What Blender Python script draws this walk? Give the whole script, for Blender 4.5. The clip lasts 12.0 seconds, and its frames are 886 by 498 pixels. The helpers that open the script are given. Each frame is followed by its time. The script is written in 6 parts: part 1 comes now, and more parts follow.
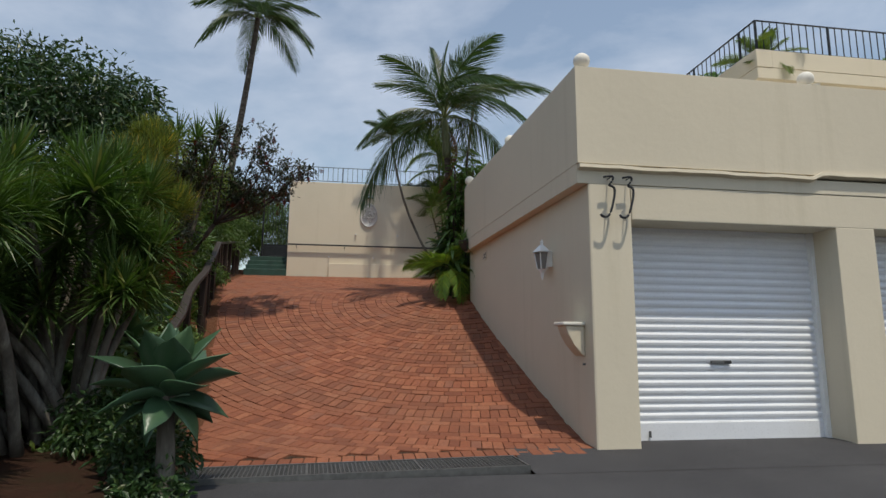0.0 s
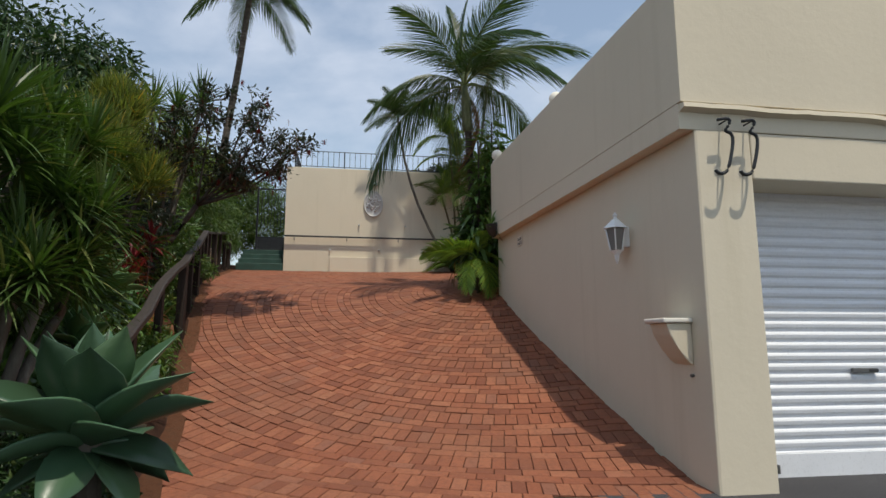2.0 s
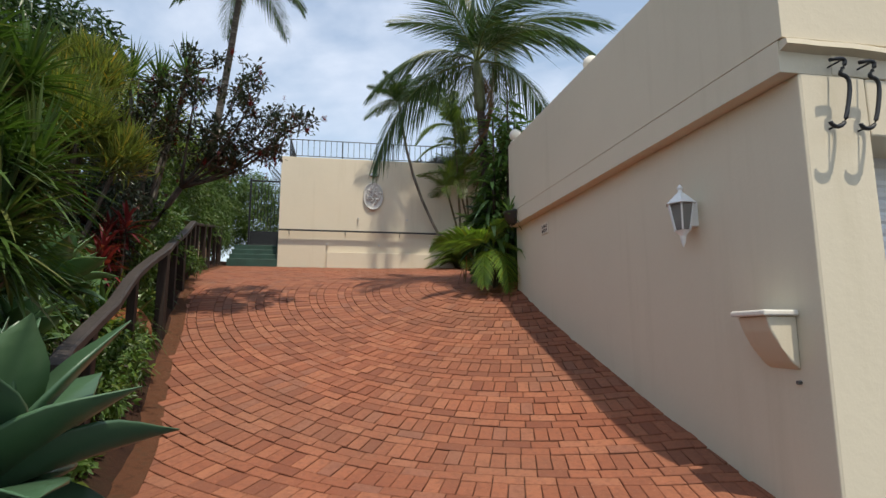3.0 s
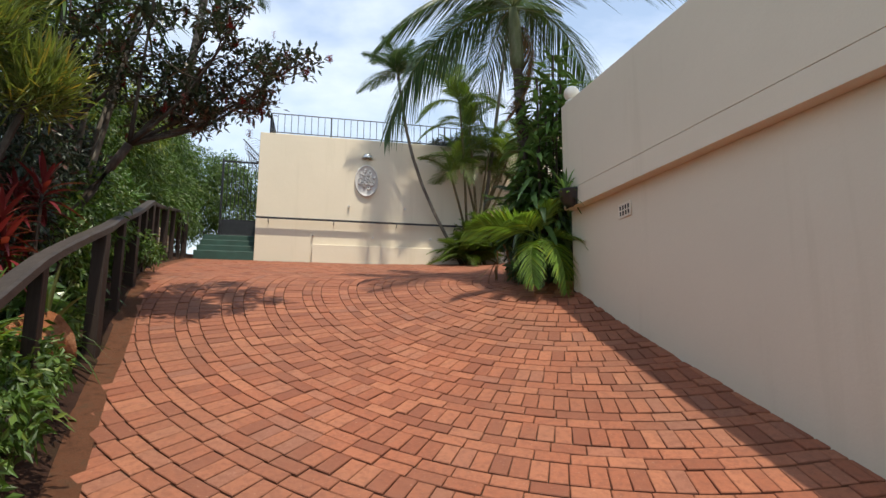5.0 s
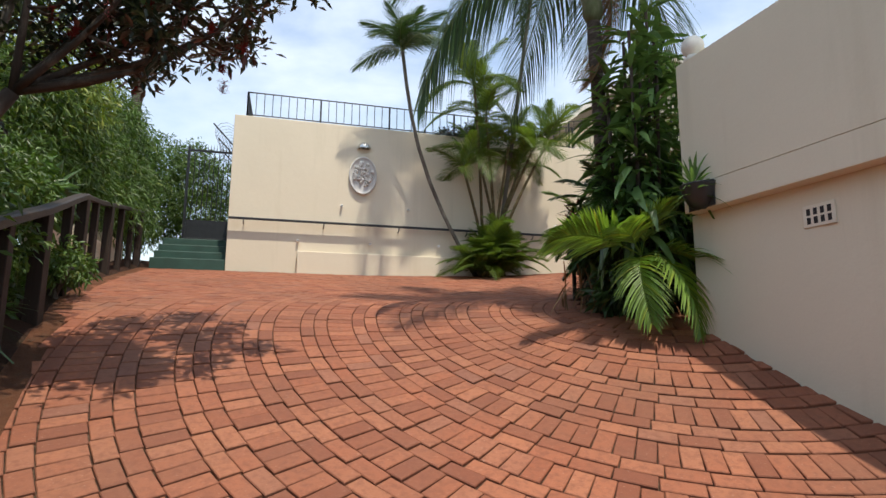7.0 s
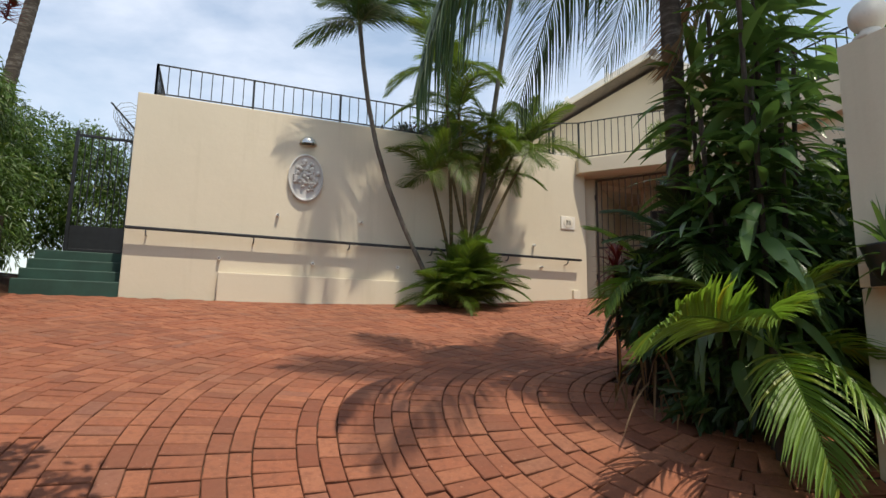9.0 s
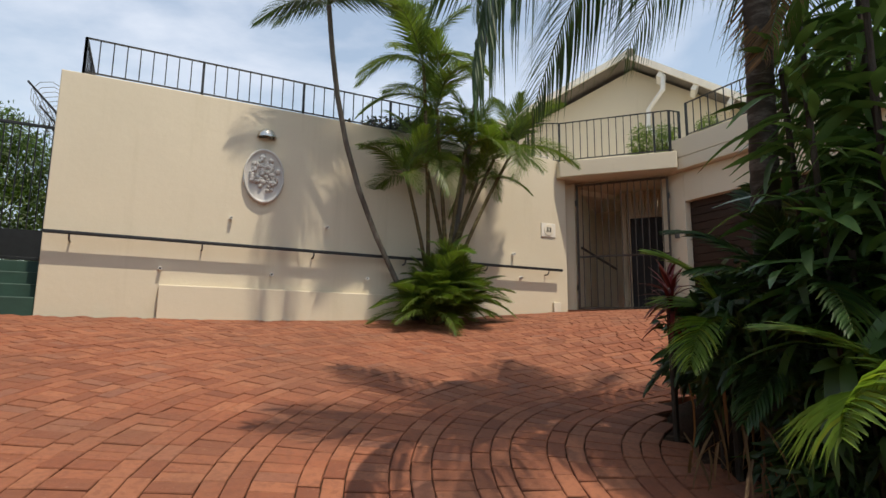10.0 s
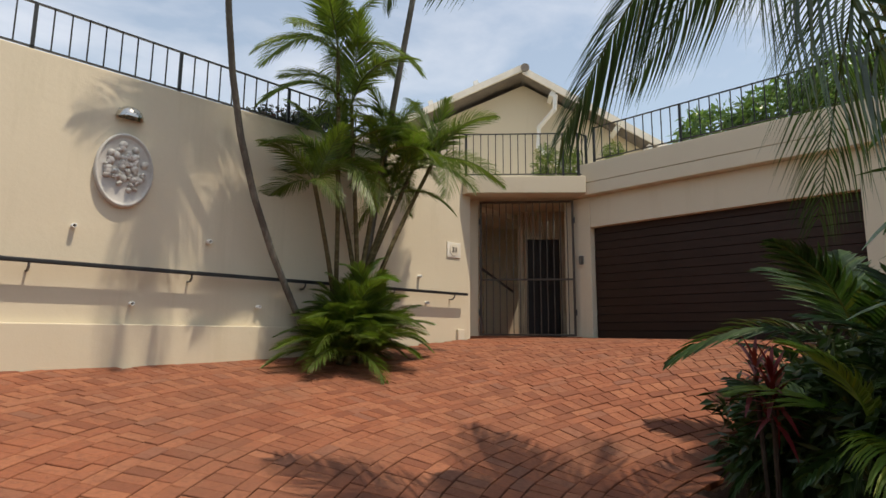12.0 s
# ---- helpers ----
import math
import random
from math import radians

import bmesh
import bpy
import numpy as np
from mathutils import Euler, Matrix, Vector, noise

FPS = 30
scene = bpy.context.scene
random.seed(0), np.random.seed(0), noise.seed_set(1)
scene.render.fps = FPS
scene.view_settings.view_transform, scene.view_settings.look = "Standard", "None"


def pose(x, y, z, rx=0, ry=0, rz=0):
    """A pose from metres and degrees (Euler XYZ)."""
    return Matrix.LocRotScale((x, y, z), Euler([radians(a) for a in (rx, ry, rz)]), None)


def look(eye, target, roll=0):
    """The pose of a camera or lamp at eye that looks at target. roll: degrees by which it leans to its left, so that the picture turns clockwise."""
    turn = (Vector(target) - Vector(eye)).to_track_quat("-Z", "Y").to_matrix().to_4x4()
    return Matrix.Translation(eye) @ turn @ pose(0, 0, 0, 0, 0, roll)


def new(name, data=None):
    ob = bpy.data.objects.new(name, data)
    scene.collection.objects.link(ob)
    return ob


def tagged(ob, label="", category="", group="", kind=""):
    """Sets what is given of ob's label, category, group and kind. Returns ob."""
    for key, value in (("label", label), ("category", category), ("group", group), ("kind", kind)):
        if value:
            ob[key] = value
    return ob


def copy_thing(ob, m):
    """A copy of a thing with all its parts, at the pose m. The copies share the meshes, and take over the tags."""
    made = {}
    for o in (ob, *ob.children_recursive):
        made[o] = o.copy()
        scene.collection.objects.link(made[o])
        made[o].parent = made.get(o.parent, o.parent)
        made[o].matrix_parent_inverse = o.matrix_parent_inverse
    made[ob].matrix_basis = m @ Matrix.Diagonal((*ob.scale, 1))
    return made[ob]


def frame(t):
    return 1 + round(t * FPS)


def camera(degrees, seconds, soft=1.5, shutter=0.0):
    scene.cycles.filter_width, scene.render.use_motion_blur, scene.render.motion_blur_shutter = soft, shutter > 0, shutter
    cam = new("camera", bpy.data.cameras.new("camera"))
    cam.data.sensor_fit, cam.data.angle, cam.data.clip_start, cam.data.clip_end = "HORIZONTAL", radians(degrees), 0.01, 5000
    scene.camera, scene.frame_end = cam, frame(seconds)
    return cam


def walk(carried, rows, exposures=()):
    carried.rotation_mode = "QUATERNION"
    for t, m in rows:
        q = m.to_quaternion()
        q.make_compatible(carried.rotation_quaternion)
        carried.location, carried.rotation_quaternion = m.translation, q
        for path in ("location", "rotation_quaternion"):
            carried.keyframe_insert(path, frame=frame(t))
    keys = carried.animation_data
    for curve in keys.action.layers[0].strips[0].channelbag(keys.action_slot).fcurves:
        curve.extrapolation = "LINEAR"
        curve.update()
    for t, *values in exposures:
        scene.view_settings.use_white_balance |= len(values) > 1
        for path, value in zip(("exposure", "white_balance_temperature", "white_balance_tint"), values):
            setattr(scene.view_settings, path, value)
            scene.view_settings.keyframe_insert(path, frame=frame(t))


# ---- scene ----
cam = camera(75.6, 12.0)
PATH = [
    (0, (0.203, -0.323, 1.012), (0.492, 1.631, 1.326), 0.4),
    (0.5, (0.15, 0.04, 1.025), (0.439, 1.995, 1.336), 0.3),
    (1, (0.125, 0.455, 1.031), (0.414, 2.409, 1.342), 0.3),
    (1.5, (0.076, 0.877, 1.027), (0.369, 2.831, 1.339), 0.1),
    (2, (0.003, 1.288, 1.049), (0.304, 3.24, 1.359), -0.0),
    (2.5, (-0.055, 1.755, 1.039), (0.257, 3.706, 1.351), -0.1),
    (3, (-0.131, 2.231, 1.029), (0.192, 4.18, 1.343), -0.1),
    (3.5, (-0.202, 2.738, 1.03), (0.138, 4.683, 1.347), 0.1),
    (3.7, (-0.215, 2.978, 1.02), (0.136, 4.921, 1.338), 0.1),
    (5.3, (-0.58, 4.482, 1.244), (-0.151, 6.41, 1.557), 0.3),
    (5.5, (-0.6, 4.691, 1.281), (-0.168, 6.618, 1.596), 0.3),
    (6, (-0.687, 5.259, 1.383), (-0.246, 7.184, 1.697), 0.3),
    (6.5, (-0.747, 5.818, 1.502), (-0.282, 7.737, 1.821), 0.3),
    (7, (-0.801, 6.341, 1.642), (-0.289, 8.248, 1.961), 0.3),
    (7.2, (-0.84, 6.554, 1.688), (-0.301, 8.453, 2.01), 0.3),
    (8.8, (-0.695, 8.053, 2.326), (0.012, 9.9, 2.617), 0.8),
    (9, (-0.7, 8.26, 2.367), (0.027, 10.098, 2.674), 0.8),
    (9.5, (-0.72, 8.752, 2.509), (0.085, 10.557, 2.816), 0.5),
    (10, (-0.79, 9.228, 2.657), (0.112, 10.987, 2.96), 0.6),
    (10.5, (-0.87, 9.647, 2.824), (0.15, 11.341, 3.12), 0.6),
    (11, (-0.94, 10.031, 2.97), (0.2, 11.649, 3.261), 0.6),
    (11.5, (-1.072, 10.414, 3.105), (0.197, 11.932, 3.392), 0.6),
    (12, (-1.19, 10.799, 3.167), (0.208, 12.199, 3.462), 0.4),
]
EXPOSURE = [(0, -0.22, 6900, 8), (1, -0.13, 6900, 8), (2.5, 0.07, 6950, 8), (3.7, 0.52, 7150, 9), (5.5, 0.61, 6950, 9), (7.2, 0.59, 6900, 9), (9, 0.38, 7150, 9), (12, 0.23, 7700, 10)]
walk(cam, [(t, look(eye, target, roll)) for t, eye, target, roll in PATH], EXPOSURE)

# ---- light ----
SUN_TO = Vector((0.115, -0.38, 1.0)).normalized()
sun_data = bpy.data.lights.new("sun", "SUN")
sun_data.energy, sun_data.angle, sun_data.color = 3.3, radians(0.6), (1.0, 0.95, 0.87)
sun = new("sun", sun_data)
sun.rotation_euler = SUN_TO.to_track_quat("Z", "Y").to_euler()
sun.location = (0, 0, 30)

world = bpy.data.worlds.new("sky")
scene.world = world
world.use_nodes = True
wt = world.node_tree
wt.nodes.clear()


def wn(kind, **kw):
    n = wt.nodes.new(kind)
    for k, v in kw.items():
        n.inputs[k].default_value = v
    return n


w_out, w_bg = wn("ShaderNodeOutputWorld"), wn("ShaderNodeBackground", Strength=0.145)
w_sky = wn("ShaderNodeTexSky")
w_sky.sky_type, w_sky.sun_disc = "NISHITA", False
w_sky.sun_elevation = math.asin(SUN_TO.z)
w_sky.sun_rotation = math.atan2(SUN_TO.x, SUN_TO.y)
w_sky.air_density, w_sky.dust_density, w_sky.ozone_density = 1.4, 0.8, 2.2
w_co = wn("ShaderNodeTexCoord")
w_map = wn("ShaderNodeMapping", Scale=(1.0, 1.0, 2.2), Rotation=(0.3, 0.2, 0.5))
w_n1 = wn("ShaderNodeTexNoise", Scale=2.7, Detail=9.0, Roughness=0.55, Distortion=0.25)
w_ramp = wn("ShaderNodeValToRGB")
w_ramp.color_ramp.elements[0].position, w_ramp.color_ramp.elements[1].position = 0.43, 0.70
w_ramp.color_ramp.elements[0].color, w_ramp.color_ramp.elements[1].color = (0.20, 0.20, 0.20, 1), (0.88, 0.88, 0.88, 1)
w_mix = wn("ShaderNodeMix")
w_mix.data_type = "RGBA"
w_mix.inputs[7].default_value = (4.7, 5.35, 6.7, 1)
wt.links.new(w_co.outputs["Generated"], w_map.inputs["Vector"])
wt.links.new(w_map.outputs["Vector"], w_n1.inputs["Vector"])
wt.links.new(w_n1.outputs["Fac"], w_ramp.inputs["Fac"])
wt.links.new(w_ramp.outputs["Color"], w_mix.inputs[0])
wt.links.new(w_sky.outputs["Color"], w_mix.inputs[6])
wt.links.new(w_mix.outputs[2], w_bg.inputs["Color"])
wt.links.new(w_bg.outputs["Background"], w_out.inputs["Surface"])


# ---- materials ----
class Nodes:
    """A small writer of node materials."""

    def __init__(self, name):
        self.mat = bpy.data.materials.new(name)
        self.mat.use_nodes = True
        self.t = self.mat.node_tree
        self.b = self.t.nodes["Principled BSDF"]
        self.co = self.t.nodes.new("ShaderNodeTexCoord").outputs["Object"]

    def node(self, kind, **kw):
        n = self.t.nodes.new(kind)
        for k, v in kw.items():
            n.inputs[k].default_value = v
        return n

    def link(self, a, b):
        self.t.links.new(a, b)

    def noise(self, scale, detail=5.0, rough=0.6, stretch=None, distort=0.0):
        n = self.node("ShaderNodeTexNoise", Scale=scale, Detail=detail, Roughness=rough, Distortion=distort)
        if stretch:
            m = self.node("ShaderNodeMapping", Scale=stretch)
            self.link(self.co, m.inputs["Vector"])
            self.link(m.outputs["Vector"], n.inputs["Vector"])
        else:
            self.link(self.co, n.inputs["Vector"])
        return n.outputs["Fac"]

    def ramp(self, fac, stops):
        r = self.t.nodes.new("ShaderNodeValToRGB")
        e = r.color_ramp.elements
        while len(e) < len(stops):
            e.new(0.5)
        for k, (p, c) in zip(e, stops):
            k.position, k.color = p, (*c, 1) if len(c) == 3 else c
        self.link(fac, r.inputs["Fac"])
        return r.outputs["Color"]

    def mix(self, fac, a, b, mode="MIX"):
        m = self.t.nodes.new("ShaderNodeMix")
        m.data_type, m.blend_type = "RGBA", mode
        for sock, v in ((m.inputs[0], fac), (m.inputs[6], a), (m.inputs[7], b)):
            if isinstance(v, (int, float)):
                sock.default_value = v
            elif isinstance(v, tuple):
                sock.default_value = (*v, 1)
            else:
                self.link(v, sock)
        return m.outputs[2]

    def math(self, op, a, b=0.0):
        m = self.t.nodes.new("ShaderNodeMath")
        m.operation = op
        for sock, v in ((m.inputs[0], a), (m.inputs[1], b)):
            if isinstance(v, (int, float)):
                sock.default_value = v
            else:
                self.link(v, sock)
        return m.outputs[0]

    def bump(self, height, strength, distance=0.01):
        b = self.node("ShaderNodeBump", Strength=strength, Distance=distance)
        self.link(height, b.inputs["Height"])
        self.link(b.outputs["Normal"], self.b.inputs["Normal"])

    def done(self, colour, rough, metal=0.0, spec=0.5):
        if isinstance(colour, tuple):
            self.b.inputs["Base Color"].default_value = (*colour, 1)
        else:
            self.link(colour, self.b.inputs["Base Color"])
        if isinstance(rough, (int, float)):
            self.b.inputs["Roughness"].default_value = rough
        else:
            self.link(rough, self.b.inputs["Roughness"])
        self.b.inputs["Metallic"].default_value = metal
        self.b.inputs["Specular IOR Level"].default_value = spec
        return self.mat


def shade(c, k):
    return tuple(min(1.0, v * k) for v in c)


def plaster(name, c, stain=0.86):
    n = Nodes(name)
    big = n.noise(0.55, 6, 0.6)
    streak = n.noise(1.0, 5, 0.65, stretch=(3.0, 3.0, 0.22))
    fine = n.noise(70, 3, 0.6)
    col = n.mix(n.ramp(big, [(0.35, (0, 0, 0)), (0.7, (1, 1, 1))]), c, shade(c, 0.93))
    col = n.mix(n.ramp(streak, [(0.55, (0, 0, 0)), (0.8, (1, 1, 1))]), col, shade((c[0] * 0.98, c[1] * 0.97, c[2] * 0.93), stain))
    col = n.mix(n.ramp(fine, [(0.3, (0.35, 0.35, 0.35)), (0.6, (0, 0, 0))]), col, shade(c, 0.92))
    h = n.math("ADD", n.math("MULTIPLY", fine, 0.25), n.noise(9, 4, 0.6))
    n.bump(h, 0.22, 0.012)
    return n.done(col, 0.82, spec=0.25)


def painted(name, c, rough=0.4, vary=0.12, metal=0.0, scale=3.0, bump=0.05):
    n = Nodes(name)
    a, f = n.noise(scale, 5, 0.6), n.noise(scale * 18, 3, 0.6)
    col = n.mix(n.ramp(a, [(0.35, (0, 0, 0)), (0.7, (1, 1, 1))]), shade(c, 1 + vary), shade(c, 1 - vary))
    col = n.mix(n.ramp(f, [(0.55, (0, 0, 0)), (0.75, (0.5, 0.5, 0.5))]), col, shade(c, 0.75))
    n.bump(f, bump, 0.004)
    return n.done(col, n.math("ADD", n.math("MULTIPLY", a, 0.2), rough - 0.1), metal)


def timber(name, c, axis=(1.2, 14, 14), rough=0.65):
    n = Nodes(name)
    g = n.noise(3.0, 6, 0.65, stretch=axis, distort=0.4)
    big = n.noise(1.3, 4)
    col = n.ramp(g, [(0.3, shade(c, 0.6)), (0.5, c), (0.7, shade(c, 1.35))])
    col = n.mix(n.ramp(big, [(0.4, (0, 0, 0)), (0.75, (0.6, 0.6, 0.6))]), col, shade(c, 0.7))
    n.bump(g, 0.35, 0.006)
    return n.done(col, rough, spec=0.3)


def soil(name, a, b, c, scale=1.6, bump=0.9):
    n = Nodes(name)
    col = n.ramp(n.noise(scale, 8, 0.7), [(0.3, a), (0.5, b), (0.7, c)])
    f = n.noise(scale * 22, 6, 0.7)
    col = n.mix(n.ramp(f, [(0.4, (0, 0, 0)), (0.7, (0.8, 0.8, 0.8))]), col, shade(b, 0.55))
    n.bump(f, bump, 0.03)
    return n.done(col, 0.95, spec=0.15)


def brick_paver(name):
    n = Nodes(name)
    oi = n.t.nodes.new("ShaderNodeObjectInfo").outputs["Random"]
    isl = n.t.nodes.new("ShaderNodeNewGeometry").outputs["Random Per Island"]
    r = n.math("FRACT", n.math("ADD", oi, isl))
    geo = n.t.nodes.new("ShaderNodeNewGeometry").outputs["Position"]
    n.co = geo
    tone = n.ramp(r, [(0.0, (0.18, 0.058, 0.031)), (0.3, (0.24, 0.079, 0.040)), (0.62, (0.275, 0.094, 0.048)),
                      (0.86, (0.315, 0.119, 0.062)), (1.0, (0.21, 0.085, 0.054))])
    n.t.nodes[-1].color_ramp.interpolation = "LINEAR"
    grime = n.noise(0.9, 7, 0.68)
    tone = n.mix(n.ramp(grime, [(0.42, (0, 0, 0)), (0.72, (0.55, 0.55, 0.55))]), tone, (0.17, 0.085, 0.052))
    face = n.noise(26, 5, 0.65)
    tone = n.mix(n.ramp(face, [(0.35, (0.5, 0.5, 0.5)), (0.55, (0, 0, 0))]), tone, (0.14, 0.05, 0.03))
    pale = n.noise(55, 4, 0.7)
    tone = n.mix(n.ramp(pale, [(0.62, (0, 0, 0)), (0.76, (0.65, 0.65, 0.65))]), tone, (0.42, 0.26, 0.18))
    n.bump(n.math("ADD", face, n.noise(140, 3)), 0.3, 0.006)
    return n.done(tone, 0.78, spec=0.3)


def asphalt(name):
    n = Nodes(name)
    a, f = n.noise(0.8, 6, 0.65), n.noise(160, 3, 0.7)
    col = n.ramp(a, [(0.3, (0.034, 0.033, 0.036)), (0.6, (0.050, 0.049, 0.052)), (0.8, (0.066, 0.064, 0.065))])
    col = n.mix(n.ramp(f, [(0.5, (0, 0, 0)), (0.75, (0.8, 0.8, 0.8))]), col, (0.11, 0.11, 0.11))
    n.bump(f, 0.5, 0.006)
    return n.done(col, 0.88, spec=0.3)


def leaf(name, c, vary=0.35, rough=0.42, glow=0.25, tip=None):
    """A leaf: colour by the single leaf, a little light through the blade."""
    n = Nodes(name)
    isl = n.t.nodes.new("ShaderNodeNewGeometry").outputs["Random Per Island"]
    oi = n.t.nodes.new("ShaderNodeObjectInfo").outputs["Random"]
    r = n.math("FRACT", n.math("ADD", isl, oi))
    warm = tip or (c[0] * 1.9 + 0.02, c[1] * 1.25 + 0.01, c[2] * 0.9)
    col = n.ramp(r, [(0.0, shade(c, 1 - vary)), (0.5, c), (0.85, shade(c, 1 + vary)), (1.0, warm)])
    col = n.mix(n.ramp(n.noise(1.1, 4), [(0.35, (0, 0, 0)), (0.7, (0.6, 0.6, 0.6))]), col, shade(c, 0.7))
    n.bump(n.noise(60, 3), 0.15, 0.003)
    n.done(col, rough, spec=0.45)
    tr = n.t.nodes.new("ShaderNodeBsdfTranslucent")
    bright = n.mix(1.0, col, (1.25, 1.35, 0.7), "MULTIPLY")
    n.link(bright, tr.inputs["Color"])
    mx = n.t.nodes.new("ShaderNodeMixShader")
    mx.inputs[0].default_value = glow
    out = n.t.nodes["Material Output"]
    n.link(n.b.outputs[0], mx.inputs[1])
    n.link(tr.outputs[0], mx.inputs[2])
    n.link(mx.outputs[0], out.inputs["Surface"])
    return n.mat


def bark(name, a, b, rings=0.0):
    n = Nodes(name)
    g = n.noise(6, 7, 0.7, stretch=(1, 1, 3.5 if rings else 0.3))
    col = n.ramp(g, [(0.3, shade(a, 0.6)), (0.5, a), (0.68, b)])
    n.bump(g, 0.6, 0.02)
    return n.done(col, 0.9, spec=0.2)


WALL = plaster("cream_plaster", (0.68, 0.60, 0.46))
WALL_SIDE = WALL
TRIM = painted("cream_trim", (0.70, 0.64, 0.52), 0.6, 0.05)
STUCCO = painted("white_moulding", (0.72, 0.68, 0.60), 0.7, 0.08, bump=0.2)
ROLL = painted("white_roller_steel", (0.74, 0.75, 0.77), 0.38, 0.03)
WHITE = painted("white_enamel", (0.80, 0.80, 0.78), 0.4, 0.04)
BLACK = painted("black_iron", (0.020, 0.021, 0.023), 0.45, 0.2, 0.3, 8)
BLACKM = painted("black_plate", (0.03, 0.03, 0.03), 0.4, 0.2)
GREEN = painted("green_painted_concrete", (0.020, 0.058, 0.042), 0.6, 0.25)
DARKWOOD = timber("dark_stained_timber", (0.030, 0.019, 0.014), (14, 14, 1.2))
RAILWOOD = timber("weathered_rail_timber", (0.042, 0.033, 0.028), (14, 1.2, 14), 0.6)
DOORWOOD = timber("brown_garage_boards", (0.032, 0.014, 0.009), (14, 1.2, 14), 0.5)
BOARDS = timber("cream_boarding", (0.45, 0.36, 0.25), (14, 14, 1.0))
ASPHALT = asphalt("asphalt")
BRICK = brick_paver("clay_paver")
JOINT = soil("joint_sand", (0.035, 0.020, 0.014), (0.075, 0.042, 0.027), (0.22, 0.15, 0.10), 14, 0.6)
SOIL = soil("red_soil", (0.026, 0.013, 0.009), (0.050, 0.023, 0.014), (0.030, 0.026, 0.012))
STEEL = painted("galvanised_steel", (0.16, 0.16, 0.155), 0.55, 0.2, 0.7, 12)
ROCK = soil("red_rock", (0.13, 0.040, 0.016), (0.28, 0.105, 0.045), (0.40, 0.22, 0.12), 7, 0.6)
TERRA = painted("terracotta", (0.30, 0.10, 0.05), 0.75, 0.2, bump=0.3)
TILE = soil("roof_tile", (0.16, 0.14, 0.13), (0.22, 0.20, 0.18), (0.28, 0.24, 0.20), 3, 0.5)
# near-black: shade of hollows put into the colour; also the dark doors
DARK = painted("opening_shade_and_dark_doors", (0.012, 0.010, 0.010), 0.7, 0.2)
glass_n = Nodes("lantern_glass")
glass_n.b.inputs["Transmission Weight"].default_value = 0.35
PLAQUE = painted("grey_plaster", (0.52, 0.50, 0.47), 0.8, 0.12, bump=0.25)
GLASS = glass_n.done((0.30, 0.29, 0.27), 0.18)
CHROME = painted("brushed_chrome", (0.55, 0.54, 0.50), 0.25, 0.05, 1.0)


# ---- building helpers ----
def put(name, mesh, parent=None, label=""):
    ob = new(name, mesh)
    if parent is not None:
        ob.parent = parent
    if label:
        ob["label"] = label
    return ob


def part(name, bm, material, parent=None, label="", smooth=False):
    """One mesh object out of a bmesh."""
    me = bpy.data.meshes.new(name)
    bm.to_mesh(me)
    bm.free()
    me.materials.append(material)
    if smooth:
        me.polygons.foreach_set("use_smooth", [True] * len(me.polygons))
    return put(name, me, parent, label)


def sheet(name, v, f, material, parent=None, label="", smooth=False):
    me = bpy.data.meshes.new(name)
    me.from_pydata(v if isinstance(v, list) else v.tolist(), [], f if isinstance(f, list) else f.tolist())
    me.materials.append(material)
    if smooth:
        me.polygons.foreach_set("use_smooth", [True] * len(me.polygons))
    me.update()
    return put(name, me, parent, label)


def thing(name, at, label, category, group="", rz=0.0):
    ob = new(name)
    ob.matrix_basis = pose(*at, 0, 0, rz)
    ob.empty_display_size = 0.1
    return tagged(ob, label, category, group)


def add_box(bm, x0, x1, y0, y1, z0, z1, m=None):
    v = [bm.verts.new((x, y, z)) for z in (z0, z1) for x, y in ((x0, y0), (x1, y0), (x1, y1), (x0, y1))]
    for f in ((3, 2, 1, 0), (4, 5, 6, 7), (0, 1, 5, 4), (1, 2, 6, 5), (2, 3, 7, 6), (3, 0, 4, 7)):
        bm.faces.new([v[i] for i in f])
    if m is not None:
        for k in v:
            k.co = m @ k.co
    return v


def bevel(bm, w=0.01, seg=2):
    bmesh.ops.bevel(bm, geom=bm.edges[:], offset=w, segments=seg, affect="EDGES", profile=0.5)
    return bm


def box(x0, x1, y0, y1, z0, z1, w=0.008):
    bm = bmesh.new()
    add_box(bm, x0, x1, y0, y1, z0, z1)
    return bevel(bm, w, 2) if w else bm


def prism(poly, z0, z1, w=0.008):
    bm = bmesh.new()
    lo = [bm.verts.new((x, y, z0)) for x, y in poly]
    hi = [bm.verts.new((x, y, z1)) for x, y in poly]
    n = len(poly)
    bm.faces.new(lo[::-1])
    bm.faces.new(hi)
    for i in range(n):
        bm.faces.new((lo[i], lo[(i + 1) % n], hi[(i + 1) % n], hi[i]))
    bmesh.ops.recalc_face_normals(bm, faces=bm.faces[:])
    return bevel(bm, w, 2) if w else bm


